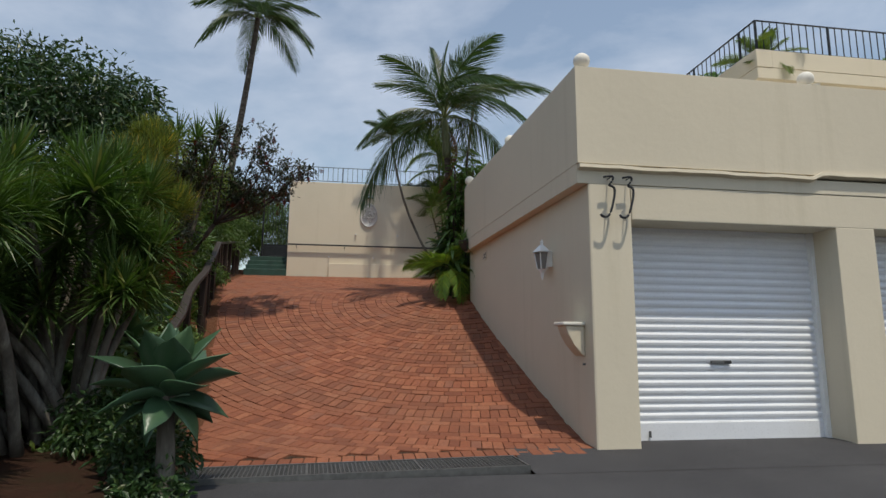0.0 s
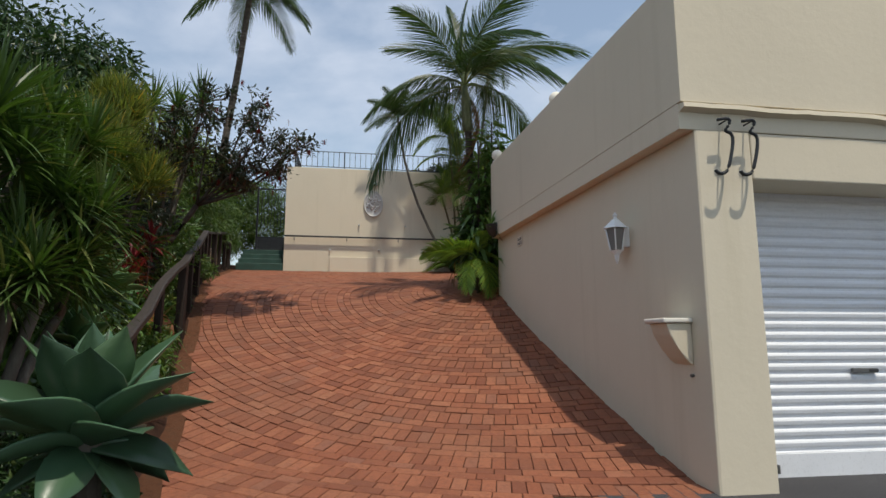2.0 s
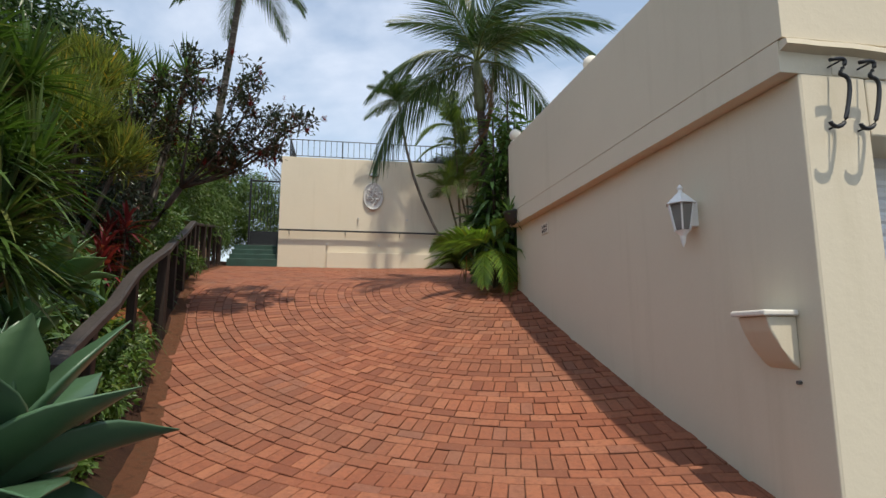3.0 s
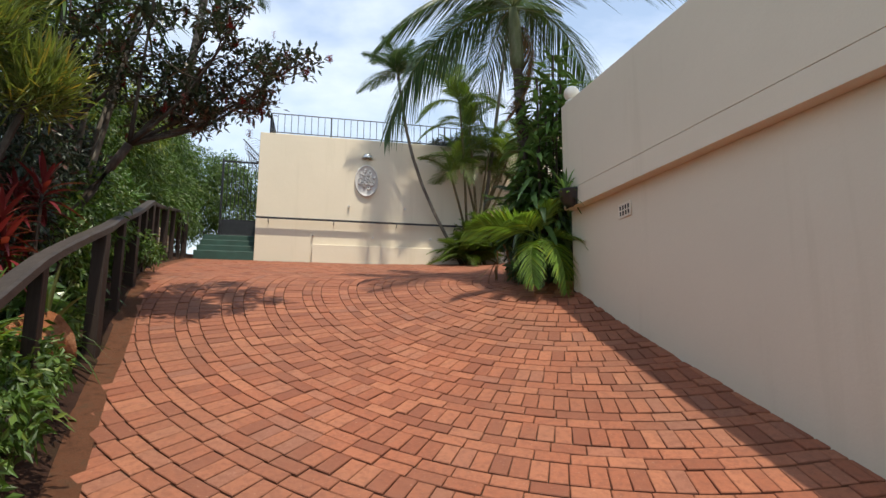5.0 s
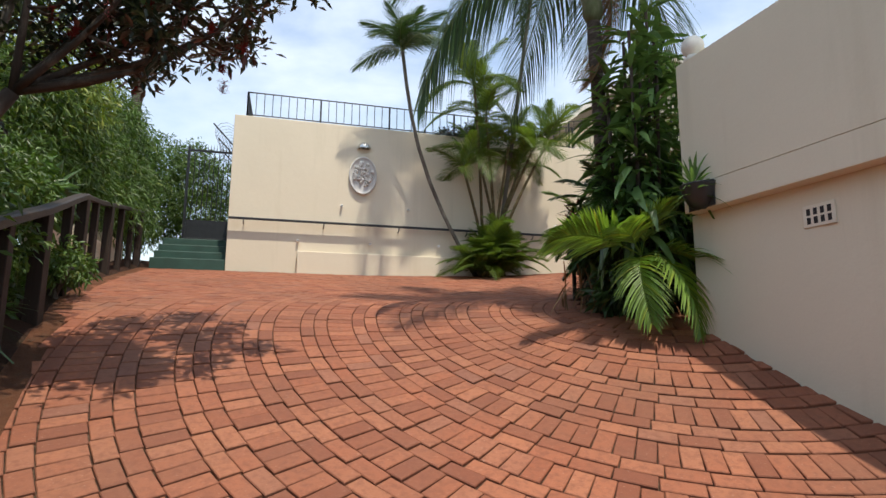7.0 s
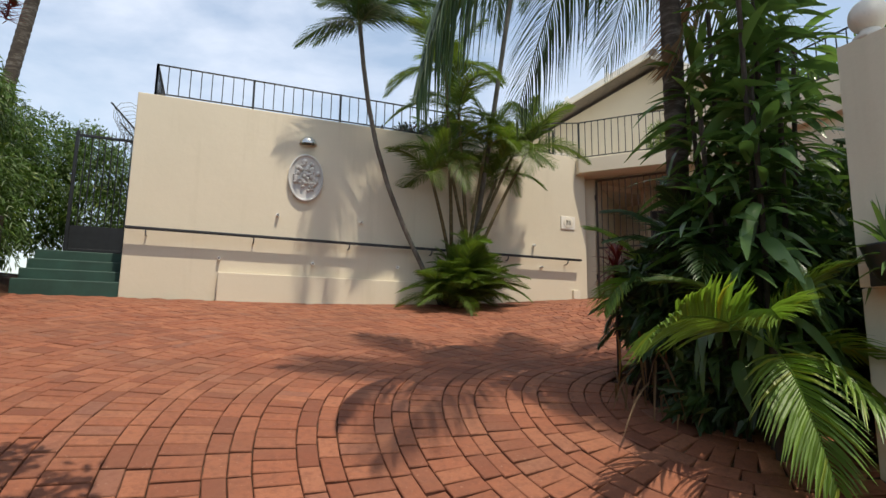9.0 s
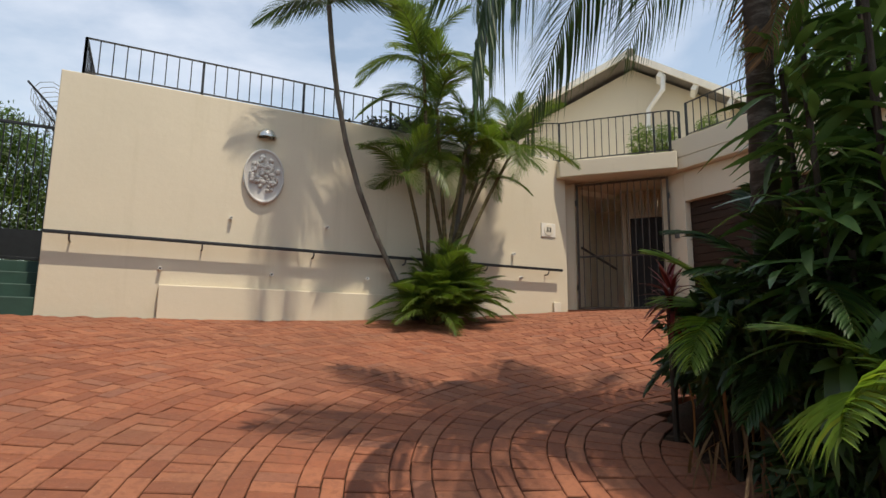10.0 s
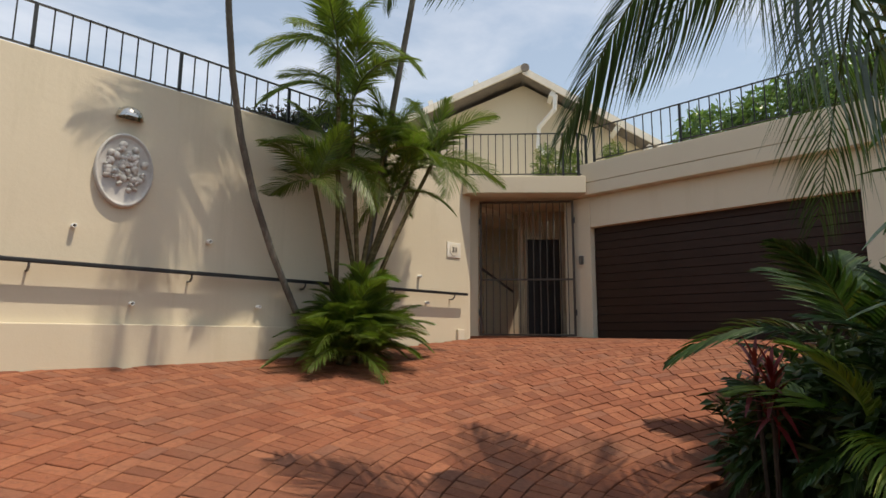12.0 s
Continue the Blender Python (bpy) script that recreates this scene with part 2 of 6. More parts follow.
def add_tube(bm, pts, radii, sides=8, cap=True):
    """A tapered tube along points."""
    pts = [Vector(p) for p in pts]
    if isinstance(radii, (int, float)):
        radii = [radii] * len(pts)
    rings = []
    ref = Vector((0.31, 0.17, 0.93))
    for i, p in enumerate(pts):
        d = (pts[min(i + 1, len(pts) - 1)] - pts[max(i - 1, 0)]).normalized()
        a = d.cross(ref if abs(d.dot(ref)) < 0.95 else Vector((1, 0, 0))).normalized()
        b = d.cross(a)
        rings.append([bm.verts.new(p + radii[i] * (math.cos(t) * a + math.sin(t) * b)) for t in (2 * math.pi * k / sides for k in range(sides))])
    for r0, r1 in zip(rings, rings[1:]):
        for k in range(sides):
            bm.faces.new((r0[k], r0[(k + 1) % sides], r1[(k + 1) % sides], r1[k]))
    if cap:
        bm.faces.new(rings[0][::-1])
        bm.faces.new(rings[-1])
    return bm


def tube(pts, radii, sides=8):
    return add_tube(bmesh.new(), pts, radii, sides)


def lathe(profile, sides=20):
    """A turned body from (radius, height) pairs."""
    bm = bmesh.new()
    rings = [[bm.verts.new((r * math.cos(2 * math.pi * k / sides), r * math.sin(2 * math.pi * k / sides), z)) for k in range(sides)] for r, z in profile]
    for r0, r1 in zip(rings, rings[1:]):
        for k in range(sides):
            bm.faces.new((r0[k], r0[(k + 1) % sides], r1[(k + 1) % sides], r1[k]))
    bm.faces.new(rings[0][::-1])
    bm.faces.new(rings[-1])
    return bm


def structure(ob, label):
    return tagged(ob, label, kind="structure")


# ---- lie of the land ----
KEY_Y = [-60, -8, 4.7, 5.3, 6.3, 7.2, 9, 10.2, 11, 11.7, 12.3, 13.1, 13.7, 16.9, 20, 60]
KEY_Z = [-2.5, -0.7, -0.03, 0, 0.13, 0.42, 1.0, 1.44, 1.73, 1.94, 2.05, 2.18, 2.3, 2.84, 3.2, 5.0]
FINE_Y = np.arange(-60, 60, 0.1)
_raw = np.interp(FINE_Y, KEY_Y, KEY_Z)
_pad = np.pad(_raw, 4, mode="edge")
FINE_Z = np.convolve(_pad, np.ones(9) / 9, "valid")
SIDE_Y, SIDE_Z = [5.3, 6.3, 7.8, 9, 10.2, 11.2, 13], [0, 0.17, 0.22, 0.27, 0.36, 0.2, 0.05]


def land(x, y):
    """Height of the paved slope."""
    x, y = np.asarray(x, float), np.asarray(y, float)
    z = np.interp(y, FINE_Y, FINE_Z)
    z = z + np.interp(y, SIDE_Y, SIDE_Z) * (np.clip(x, 0, 2.3) / 2.3) ** 1.5
    u = np.clip((y - 10.3) / 2.6, 0, 1)
    w = np.clip((x - 2) / 4.6, 0, 1)
    return z + (3.12 - z) * (u * u * (3 - 2 * u)) * (w * w * (3 - 2 * w))


def left_edge(y):
    return np.interp(y, [4.4, 4.9, 5.8, 6.8, 7.5, 8.5, 9.2, 10, 11, 13.1, 16.5, 18], [-1.05, -1.1, -1.34, -1.48, -1.66, -1.90, -2.02, -2.2, -2.39, -2.82, -3.1, -3.15])


def bed(x, y):
    """Below 1 inside the planted bed at the palm."""
    return ((np.asarray(x) - 3.60) / 1.62) ** 2 + ((np.asarray(y) - 11.4) / 1.05) ** 2


def garden(x, y):
    """Height of the soil beside the drive."""
    d = np.clip(left_edge(y) - np.asarray(x, float), 0, 8)
    return land(np.maximum(x, left_edge(y)), y) - 0.05 + 0.16 * np.clip(d / 0.4, 0, 1) + 0.06 * d


def grid(xs, ys, height):
    X, Y = np.meshgrid(xs, ys)
    v = np.c_[X.ravel(), Y.ravel(), height(X.ravel(), Y.ravel())]
    nx = len(xs)
    i = (np.arange(len(ys) - 1)[:, None] * nx + np.arange(nx - 1)[None, :]).ravel()
    return v, np.c_[i, i + 1, i + nx + 1, i + nx]


def ground_height(x, y):
    inside = land(x, y) - 0.09
    out = np.where(np.asarray(x) < left_edge(y), garden(x, y), inside)
    b = bed(x, y)
    out = np.where(b < 1, land(x, y) + 0.06 * np.clip((1 - b) * 3, 0, 1) - 0.02, out)
    return out - np.where(np.asarray(y) < 4.2, np.where(np.asarray(x) > -1.1, 0.05, 0), 0)


gx = np.unique(np.r_[-600, -300, -120, -60, -30, np.arange(-14, -6, 1.0), np.arange(-6, 8, 0.2), np.arange(8, 22, 2.0), 40, 90, 200, 600])
gy = np.unique(np.r_[-600, -250, -100, -50, -20, np.arange(-8, 0, 1.0), np.arange(0, 20, 0.2), np.arange(20, 40, 4.0), 60, 120, 300, 600])
v, f = grid(gx, gy, ground_height)
ground = structure(sheet("ground", v, f, SOIL, smooth=True), "red-brown garden soil under the plants")

v, f = grid(np.r_[-1.12, np.arange(-0.9, 9, 0.3), 14, 22, 40, 80], np.r_[-80, -40, -20, -10, np.arange(-6, 4.33, 0.36), 4.33], lambda x, y: land(x * 0, y))
road = structure(sheet("road", v, f, ASPHALT, smooth=True), "dark grey asphalt forecourt before the garage")
v, f = grid(np.r_[1.66, np.arange(1.9, 9, 0.3), 14, 22], np.arange(4.33, 5.74, 0.1), lambda x, y: np.minimum(land(x * 0, y), 0.0) + 0.002)
structure(sheet("road", v, f, ASPHALT, smooth=True), "dark grey asphalt apron at the garage door")


def paved(x, y):
    """Whether a paver lies here."""
    wall = np.where(y < 10.3, 2.47 - 0.045 * (y - 5.05), 9)
    front = 4.80 + 0.075 * np.clip(x, -1.1, 1.6)
    return (x > left_edge(y) - 0.05) & (x < wall + 0.09) & (y > front) & (y < 16.9) & (bed(x, y) > 1.0) & (x < 6.8) & (x + 0.887 * y < 20.75)


vx, vy = np.arange(-3.3, 7.3, 0.2), np.arange(4.72, 19.6, 0.2)
v, f = grid(vx, vy, lambda x, y: land(x, y) - 0.014)
c = v[f].mean(axis=1)
keep = (c[:, 0] > left_edge(c[:, 1]) - 0.15) & ((c[:, 0] < 2.5) | (c[:, 1] > 9.9)) & (bed(c[:, 0], c[:, 1]) > 0.9)
pavement = structure(sheet("pavement", v, f[keep], JOINT, smooth=True), "sandy joints of the red brick driveway")

# ---- the near garage and its side wall ----
LEAN_X = -0.045


def side_x(y, out=0.0):
    return 2.49 + LEAN_X * (y - 5.05) - out


def side_prism(name, y0, y1, out, back, z0, z1, material, parent, label="", w=0.01):
    poly = [(side_x(y0, out), y0), (side_x(y0) + back, y0), (side_x(y1) + back, y1), (side_x(y1, out), y1)]
    return part(name, prism(poly, z0, z1, w), material, parent, label)


garage = thing("garage_building", (0, 0, 0), "cream plastered garage building with a tall parapet beside the drive", "building")
side = side_prism("wall", 5.05, 10.12, 0.0, 0.35, -0.4, 2.60, WALL, garage)
for q in side.data.vertices:
    if q.co.y > 8 and q.co.z > 2:
        q.co.z += 0.036
over = side_prism("overhang", 5.05, 10.05, 0.12, 0.35, 2.60, 2.80, WALL, garage, w=0.003)
para = part("parapet", prism([(side_x(5.02, 0.122), 5.01), (14, 5.01), (14, 5.30), (2.72, 5.30), (side_x(10.05) + 0.18, 10.05), (side_x(10.05, 0.122), 10.05)], 2.802, 3.85, 0.003), WALL, garage)
for ob in (over, para):
    for q in ob.data.vertices:
        if q.co.y > 8 and q.co.z < 3:
            q.co.z += 0.03
part("pier", box(2.50, 2.94, 5.046, 5.6, -0.3, 2.60), WALL, garage)
part("pier", box(5.29, 5.76, 5.05, 5.6, -0.3, 2.24), WALL, garage)
part("lintel", box(2.95, 9.0, 5.05, 5.6, 2.235, 2.60, 0.012), WALL, garage)
part("frieze", box(2.72, 9.0, 5.044, 5.6, 2.602, 2.76), WALL, garage)
part("far_pier", box(7.85, 14.0, 5.05, 5.6, -0.3, 2.236), WALL, garage)
bm = bmesh.new()
rnd = random.Random(4)
pts = []
for i in range(60):
    x = 2.38 + i * 0.115
    pts.append((x, 2.79 - rnd.random() * 0.012 + (0.05 if x > 5.05 else 0.0)))
rows = [[bm.verts.new(p) for p in ((x, 5.05, z - 0.055), (x, 4.985, z - 0.035), (x, 4.99, z), (x, 5.05, z + 0.012))] for x, z in pts]
for a, b in zip(rows, rows[1:]):
    for k in range(4):
        bm.faces.new((a[k], a[(k + 1) % 4], b[(k + 1) % 4], b[k]))
bm.faces.new(rows[0][::-1])
bm.faces.new(rows[-1])
bmesh.ops.recalc_face_normals(bm, faces=bm.faces[:])
part("drip_ledge", bm, WALL, garage, "uneven plaster ledge under the parapet")
part("roof_slab", box(2.7, 14, 5.31, 9.7, 3.3, 3.5), TRIM, garage)
part("back_wall", box(2.64, 14, 9.75, 10.04, -0.3, 3.84), WALL, garage)
# near-black sheet added for the unlit inside behind the roller doors
part("interior_shade_sheet", box(2.9, 9.0, 6.5, 6.6, -0.3, 3.3), DARK, garage)


def roller_door(x0, x1, z0, z1, y, name="roller_door", label="white ribbed steel roller door, closed"):
    """Corrugated curtain with a flat bottom rail."""
    ob = thing(name, (x0, y, z0), label, "garage door")
    w, h = x1 - x0, z1 - z0
    bm = bmesh.new()
    prof, z = [], 0.20
    pitch = 0.083
    while z < h + 0.1:
        for dz, dy in ((0.0, 0.0), (0.012, 0.011), (0.028, 0.012), (0.040, 0.003), (0.046, -0.002), (0.070, -0.006)):
            prof.append((dy, z + dz))
        z += pitch
    a = [bm.verts.new((0, dy, zz)) for dy, zz in prof]
    b = [bm.verts.new((w, dy, zz)) for dy, zz in prof]
    for i in range(len(prof) - 1):
        bm.faces.new((a[i], b[i], b[i + 1], a[i + 1]))
    part("curtain", bm, ROLL, ob)
    part("bottom_rail", box(0, w, -0.012, 0.03, 0.012, 0.198, 0.006), ROLL, ob)
    part("guide", box(w - 0.03, w + 0.03, -0.05, 0.04, 0, h, 0.005), WHITE, ob, "white guide channel")
    part("guide", box(-0.03, 0.02, -0.05, 0.04, 0, h, 0.005), WHITE, ob, "white guide channel")
    lock = part("lock", box(w * 0.43, w * 0.53, -0.026, 0.0, 0.80, 0.835, 0.004), STEEL, ob, "small steel lock plate")
    part("slot", box(w * 0.495, w * 0.53, -0.031, -0.01, 0.806, 0.828, 0.002), BLACKM, lock)
    part("pull_handle", box(0.25, 0.265, -0.04, -0.01, 0.055, 0.12, 0.003), STEEL, ob)
    return ob


roller_door(2.96, 5.27, -0.02, 2.26, 5.42)
roller_door(5.78, 7.83, -0.02, 2.26, 5.42, label="second white ribbed roller door beyond the pier")


def parapet_ball(x, y, z):
    ob = thing("parapet_ball", (x, y, z), "white plaster ball finial on the parapet", "finial", "parapet balls")
    part("foot", lathe([(0.075, -0.005), (0.075, 0.02), (0.05, 0.035), (0.045, 0.05)], 18), STUCCO, ob, smooth=True)
    part("ball", lathe([(max(0.001, 0.088 * math.sin(math.pi * k / 12)), 0.125 - 0.088 * math.cos(math.pi * k / 12)) for k in range(13)], 22), STUCCO, ob, smooth=True)
    return ob


first_ball = parapet_ball(2.50, 5.14, 3.85)
for p in ((2.40, 7.68, 3.85), (2.22, 9.93, 3.85), (5.18, 5.14, 3.85)):
    copy_thing(first_ball, pose(*p))

# ---- the courtyard's back wall ----
WY = 16.95
back = thing("courtyard_wall", (0, 0, 0), "cream plastered retaining wall with a dark rail along it", "wall")
part("wall", box(-1.92, 5.58, WY, WY + 0.35, 2.3, 5.74, 0.012), WALL, back)
part("return_wall", box(-1.90, -1.6, WY + 0.352, 22.0, 2.3, 5.735, 0.012), WALL, back)
part("plinth", box(-0.70, 2.65, WY - 0.09, WY - 0.002, 2.5, 3.24, 0.01), WALL, back)
part("terrace_floor", box(-1.6, 12, WY + 0.36, 26, 5.3, 5.5), TRIM, back)


def wall_rail():
    ob = thing("wall_rail", (0, WY, 3.78), "dark metal rail on short brackets along the wall", "rail")
    part("bar", box(-1.9, 5.38, -0.135, -0.085, -0.02, 0.02, 0.008), BLACK, ob)
    for x in (-1.65, -0.25, 1.15, 2.5, 3.9, 5.1):
        part("bracket", tube([(x, 0.0, -0.085), (x, -0.07, -0.085), (x, -0.11, -0.05), (x, -0.11, -0.015)], 0.011, 8), STEEL, ob)
    return ob


wall_rail()


def weep_pipe(x, z):
    ob = thing("weep_pipe", (x, WY, z), "short white drain pipe stub in the wall", "pipe", "weep pipes")
    bm = bmesh.new()
    n = 14
    rings = []
    for r, y in ((0.022, 0.01), (0.022, -0.065), (0.015, -0.065), (0.015, -0.01)):
        rings.append([bm.verts.new((r * math.cos(2 * math.pi * k / n), y, r * math.sin(2 * math.pi * k / n))) for k in range(n)])
    for a, b in zip(rings, rings[1:]):
        for k in range(n):
            bm.faces.new((a[k], a[(k + 1) % n], b[(k + 1) % n], b[k]))
    part("stub", bm, WHITE, ob, smooth=True)
    # black disc plugs the stub, painting in the pipe's unlit inside
    part("bore_shade_disc", tube([(0, -0.012, 0), (0, -0.008, 0)], 0.015, 12), BLACKM, ob)
    return ob


for p in ((0.07, 4.14), (1.34, 4.14), (-0.70, 3.44), (0.62, 3.44), (1.95, 3.46), (4.45, 4.0), (4.6, 3.62)):
    weep_pipe(*p)


def railing(name, pts, z, height, label, spacing=0.135, posts=1.35, lift=0.08, brace=False):
    """Thin iron balusters between two flats, with posts."""
    ob = thing(name, (0, 0, z), label, "railing")
    for (x0, y0), (x1, y1) in zip(pts, pts[1:]):
        d = Vector((x1 - x0, y1 - y0, 0))
        L = d.length
        m = Matrix.Translation((x0, y0, 0)) @ Matrix.Rotation(math.atan2(d.y, d.x), 4, "Z")
        for zz in (lift, height):
            bm = bmesh.new()
            add_box(bm, 0, L, -0.016, 0.016, zz - 0.006, zz + 0.006, m)
            part("flat_rail", bm, BLACK, ob)
        n = max(1, round(L / spacing))
        base = bmesh.new()
        add_box(base, -0.0065, 0.0065, -0.0065, 0.0065, lift, height)
        me = bpy.data.meshes.new("baluster")
        base.to_mesh(me)
        base.free()
        me.materials.append(BLACK)
        every = max(1, round(posts / spacing))
        for i in range(n + 1):
            if i % every == 0 or i == n:
                bm = bmesh.new()
                add_box(bm, L * i / n - 0.016, L * i / n + 0.016, -0.016, 0.016, -0.02, height + 0.004, m)
                part("post", bm, BLACK, ob)
            else:
                q = put("baluster", me, ob)
                q.matrix_basis = m @ Matrix.Translation((L * i / n, 0, 0))
    if brace:
        x0, y0 = pts[0]
        part("brace", tube([(x0, y0, height), (x0 - 0.02, y0 + 0.3, 0.0)], 0.012, 6), BLACK, ob)
    return ob


railing("terrace_railing", [(-1.72, 20.5), (-1.72, WY + 0.16), (5.0, WY + 0.16)], 5.74, 0.52, "thin black iron railing on top of the cream wall", 0.15, 1.3)


def plaque():
    """Oval relief of leaves and fruit in a plain rim."""
    ob = thing("wall_plaque", (0.45, WY, 4.75), "oval grey-white plaster relief plaque on the wall", "plaque")
    bm = bmesh.new()
    rx, rz, n = 0.265, 0.375, 48
    prof = [(1.0, 0.0), (1.0, -0.045), (0.965, -0.062), (0.93, -0.062), (0.90, -0.045), (0.86, -0.036), (0.45, -0.042), (0.001, -0.045)]
    rings = [[bm.verts.new((k * rx * math.cos(2 * math.pi * i / n), y, k * rz * math.sin(2 * math.pi * i / n))) for i in range(n)] for k, y in prof]
    for a, b in zip(rings, rings[1:]):
        for i in range(n):
            bm.faces.new((a[i], a[(i + 1) % n], b[(i + 1) % n], b[i]))
    part("dish", bm, PLAQUE, ob, "shallow oval dish with a raised rim", True)
    bm = bmesh.new()
    rr = random.Random(11)
    for i in range(70):
        a, k = rr.random() * 6.283, math.sqrt(rr.random()) * 0.68
        x, z = k * rx * math.cos(a), k * rz * math.sin(a) * 0.92 + 0.02
        if z < -0.12 and abs(x) > 0.10:
            continue
        s = rr.uniform(0.02, 0.045)
        m = Matrix.Translation((x, -0.047, z)) @ Matrix.Rotation(rr.random() * 3, 4, "Y") @ Matrix.Diagonal((s, 0.036, s * rr.uniform(0.5, 1.0), 1))
        bmesh.ops.create_icosphere(bm, subdivisions=2, radius=1, matrix=m)
    tagged(part("relief", bm, PLAQUE, ob, "moulded leaves and fruit", True), kind="stuff")
    return ob


plaque()


def wall_light():
    ob = thing("wall_light", (0.46, WY, 5.33), "half-dome brushed metal wall light above the plaque", "wall light")
    bm = bmesh.new()
    n, m_ = 20, 8
    rows = []
    for j in range(m_ + 1):
        a = j / m_ * math.pi / 2
        rows.append([bm.verts.new((0.13 * math.cos(a) * math.cos(math.pi * i / n), -0.13 * math.cos(a) * math.sin(math.pi * i / n) - 0.005, 0.13 * math.sin(a) - 0.04)) for i in range(n + 1)])
    for a, b in zip(rows, rows[1:]):
        for i in range(n):
            bm.faces.new((a[i], a[i + 1], b[i + 1], b[i]))
    bmesh.ops.remove_doubles(bm, verts=bm.verts[:], dist=0.0005)
    part("dome", bm, CHROME, ob, smooth=True)
    part("back_plate", box(-0.10, 0.10, -0.006, 0.0, -0.042, 0.055, 0.002), CHROME, ob)
    return ob


wall_light()

# ---- right wing with the double garage ----
wing = thing("garage_wing", (0, 0, 0), "cream plastered wing over a wide brown garage door", "building")
part("wall", box(6.86, 7.2, 15.52, 16.0, 2.5, 5.38), WALL, wing)
part("wall", box(6.86, 7.2, 7.9, 11.95, 1.0, 5.38), WALL, wing)
part("lintel", box(6.86, 7.2, 11.952, 15.518, 4.88, 5.38), WALL, wing)
part("south_wall", box(7.202, 14, 7.9, 8.2, 1.0, 5.38), WALL, wing)
part("overhang", prism([(6.72, 15.62), (6.72, 7.80), (14, 7.80), (14, 16.5), (7.6, 16.5)], 5.385, 5.58), WALL, wing)
part("parapet", box(6.715, 7.0, 7.79, 15.6, 5.585, 5.90), WALL, wing)
part("south_parapet", box(7.002, 14, 7.795, 8.1, 5.585, 5.898), WALL, wing)
part("column", box(7.75, 7.9, 7.82, 7.9, 3.4, 5.385), TRIM, wing)
railing("wing_railing", [(6.86, 15.4), (6.86, 7.95), (13.5, 7.95)], 5.90, 0.62, "thin black iron railing on the garage roof", 0.14, 1.4)
gd = thing("double_garage_door", (6.98, 11.95, 3.10), "wide dark brown boarded garage door, closed", "garage door")
for i in range(14):
    part("board", box(0, 0.03, 0.01, 3.56, 0.01 + i * 0.128, 0.008 + i * 0.128 + 0.122, 0.004), DOORWOOD, gd)
part("backing", box(0.032, 0.05, 0, 3.57, 0, 1.80, 0), DARK, gd)
rec = thing("gate_keypad", (6.84, 15.68, 4.35), "small grey latch box on the pier", "keypad")
part("case", box(-0.035, 0.02, -0.03, 0.03, -0.06, 0.08, 0.006), STEEL, rec)

# ---- the corner gate ----
GA, GB = Vector((5.84, 16.98, 0)), Vector((6.80, 15.78, 0))
gdir = (GB - GA).normalized()
gin = Vector((-gdir.y, gdir.x, 0))
GM = Matrix(((gdir.x, gin.x, 0, GA.x), (gdir.y, gin.y, 0, GA.y), (0, 0, 1, 3.12), (0, 0, 0, 1)))
GL = (GB - GA).length


def gbox(x0, x1, y0, y1, z0, z1, w=0.006):
    bm = box(x0, x1, y0, y1, z0, z1, w)
    bm.transform(GM)
    return bm


porch = thing("entrance_porch", (0, 0, 0), "cream porch with a flat canopy over the corner entrance", "porch")
part("canopy", prism([(5.36, 16.82), (6.64, 15.44), (7.6, 16.2), (9, 18.8), (6.2, 18.8), (5.45, 17.3)], 5.40, 5.68, 0.012), WALL, porch)
part("side_wall", gbox(-0.34, -0.02, 0.02, 2.6, -0.3, 2.27), WALL, porch)
part("back_wall", gbox(-0.3, GL + 0.6, 2.2, 2.4, -0.3, 2.27), WALL, porch)
part("side_wall", gbox(GL + 0.01, GL + 0.3, 0.1, 2.2, -0.3, 2.27), WALL, porch)
part("floor", gbox(-0.3, GL + 0.4, 0.0, 2.3, -0.3, 0.02), TERRA, porch)
for i in range(9):
    x = GL * 0.42 + i * 0.11
    part("board", gbox(x, x + 0.102, 0.95, 0.99, 0.02, 2.26, 0.006), BOARDS, porch)
ind = thing("porch_door", tuple(GM @ Vector((GL * 0.53, 0.90, 0.02))), "dark brown door standing in the boarded porch wall", "door", rz=math.degrees(math.atan2(gdir.y, gdir.x)))
part("leaf", box(0, 0.56, 0, 0.04, 0, 1.72, 0.008), DARK, ind)
part("frame", box(-0.05, 0.0, -0.01, 0.045, 0, 1.77, 0.006), BOARDS, ind)
part("frame", box(0.0, 0.56, -0.01, 0.045, 1.722, 1.77, 0.004), BOARDS, ind)
hr = thing("porch_handrail", (0, 0, 0), "dark sloping handrail inside the porch", "handrail")
part("bar", tube([GM @ Vector((0.02, 0.3, 1.15)), GM @ Vector((0.55, 0.88, 0.80))], 0.022, 8), DARKWOOD, hr)
gate = thing("security_gate", (0, 0, 0), "cream-grey steel security gate with thin vertical bars, closed", "gate")
GATEPAINT = painted("gate_paint", (0.06, 0.045, 0.035), 0.5, 0.2, 0.2)
part("frame", gbox(0.0, 0.035, -0.02, 0.02, 0.03, 2.24, 0.004), GATEPAINT, gate)
part("frame", gbox(GL - 0.035, GL, -0.02, 0.02, 0.03, 2.24, 0.004), GATEPAINT, gate)
part("frame", gbox(0.036, GL - 0.036, -0.02, 0.02, 2.205, 2.24, 0.004), GATEPAINT, gate)
part("frame", gbox(0.036, GL - 0.036, -0.018, 0.018, 0.03, 0.06, 0.004), GATEPAINT, gate)
part("mid_rail", gbox(0.036, GL - 0.036, -0.014, 0.014, 0.92, 0.95, 0.003), GATEPAINT, gate)
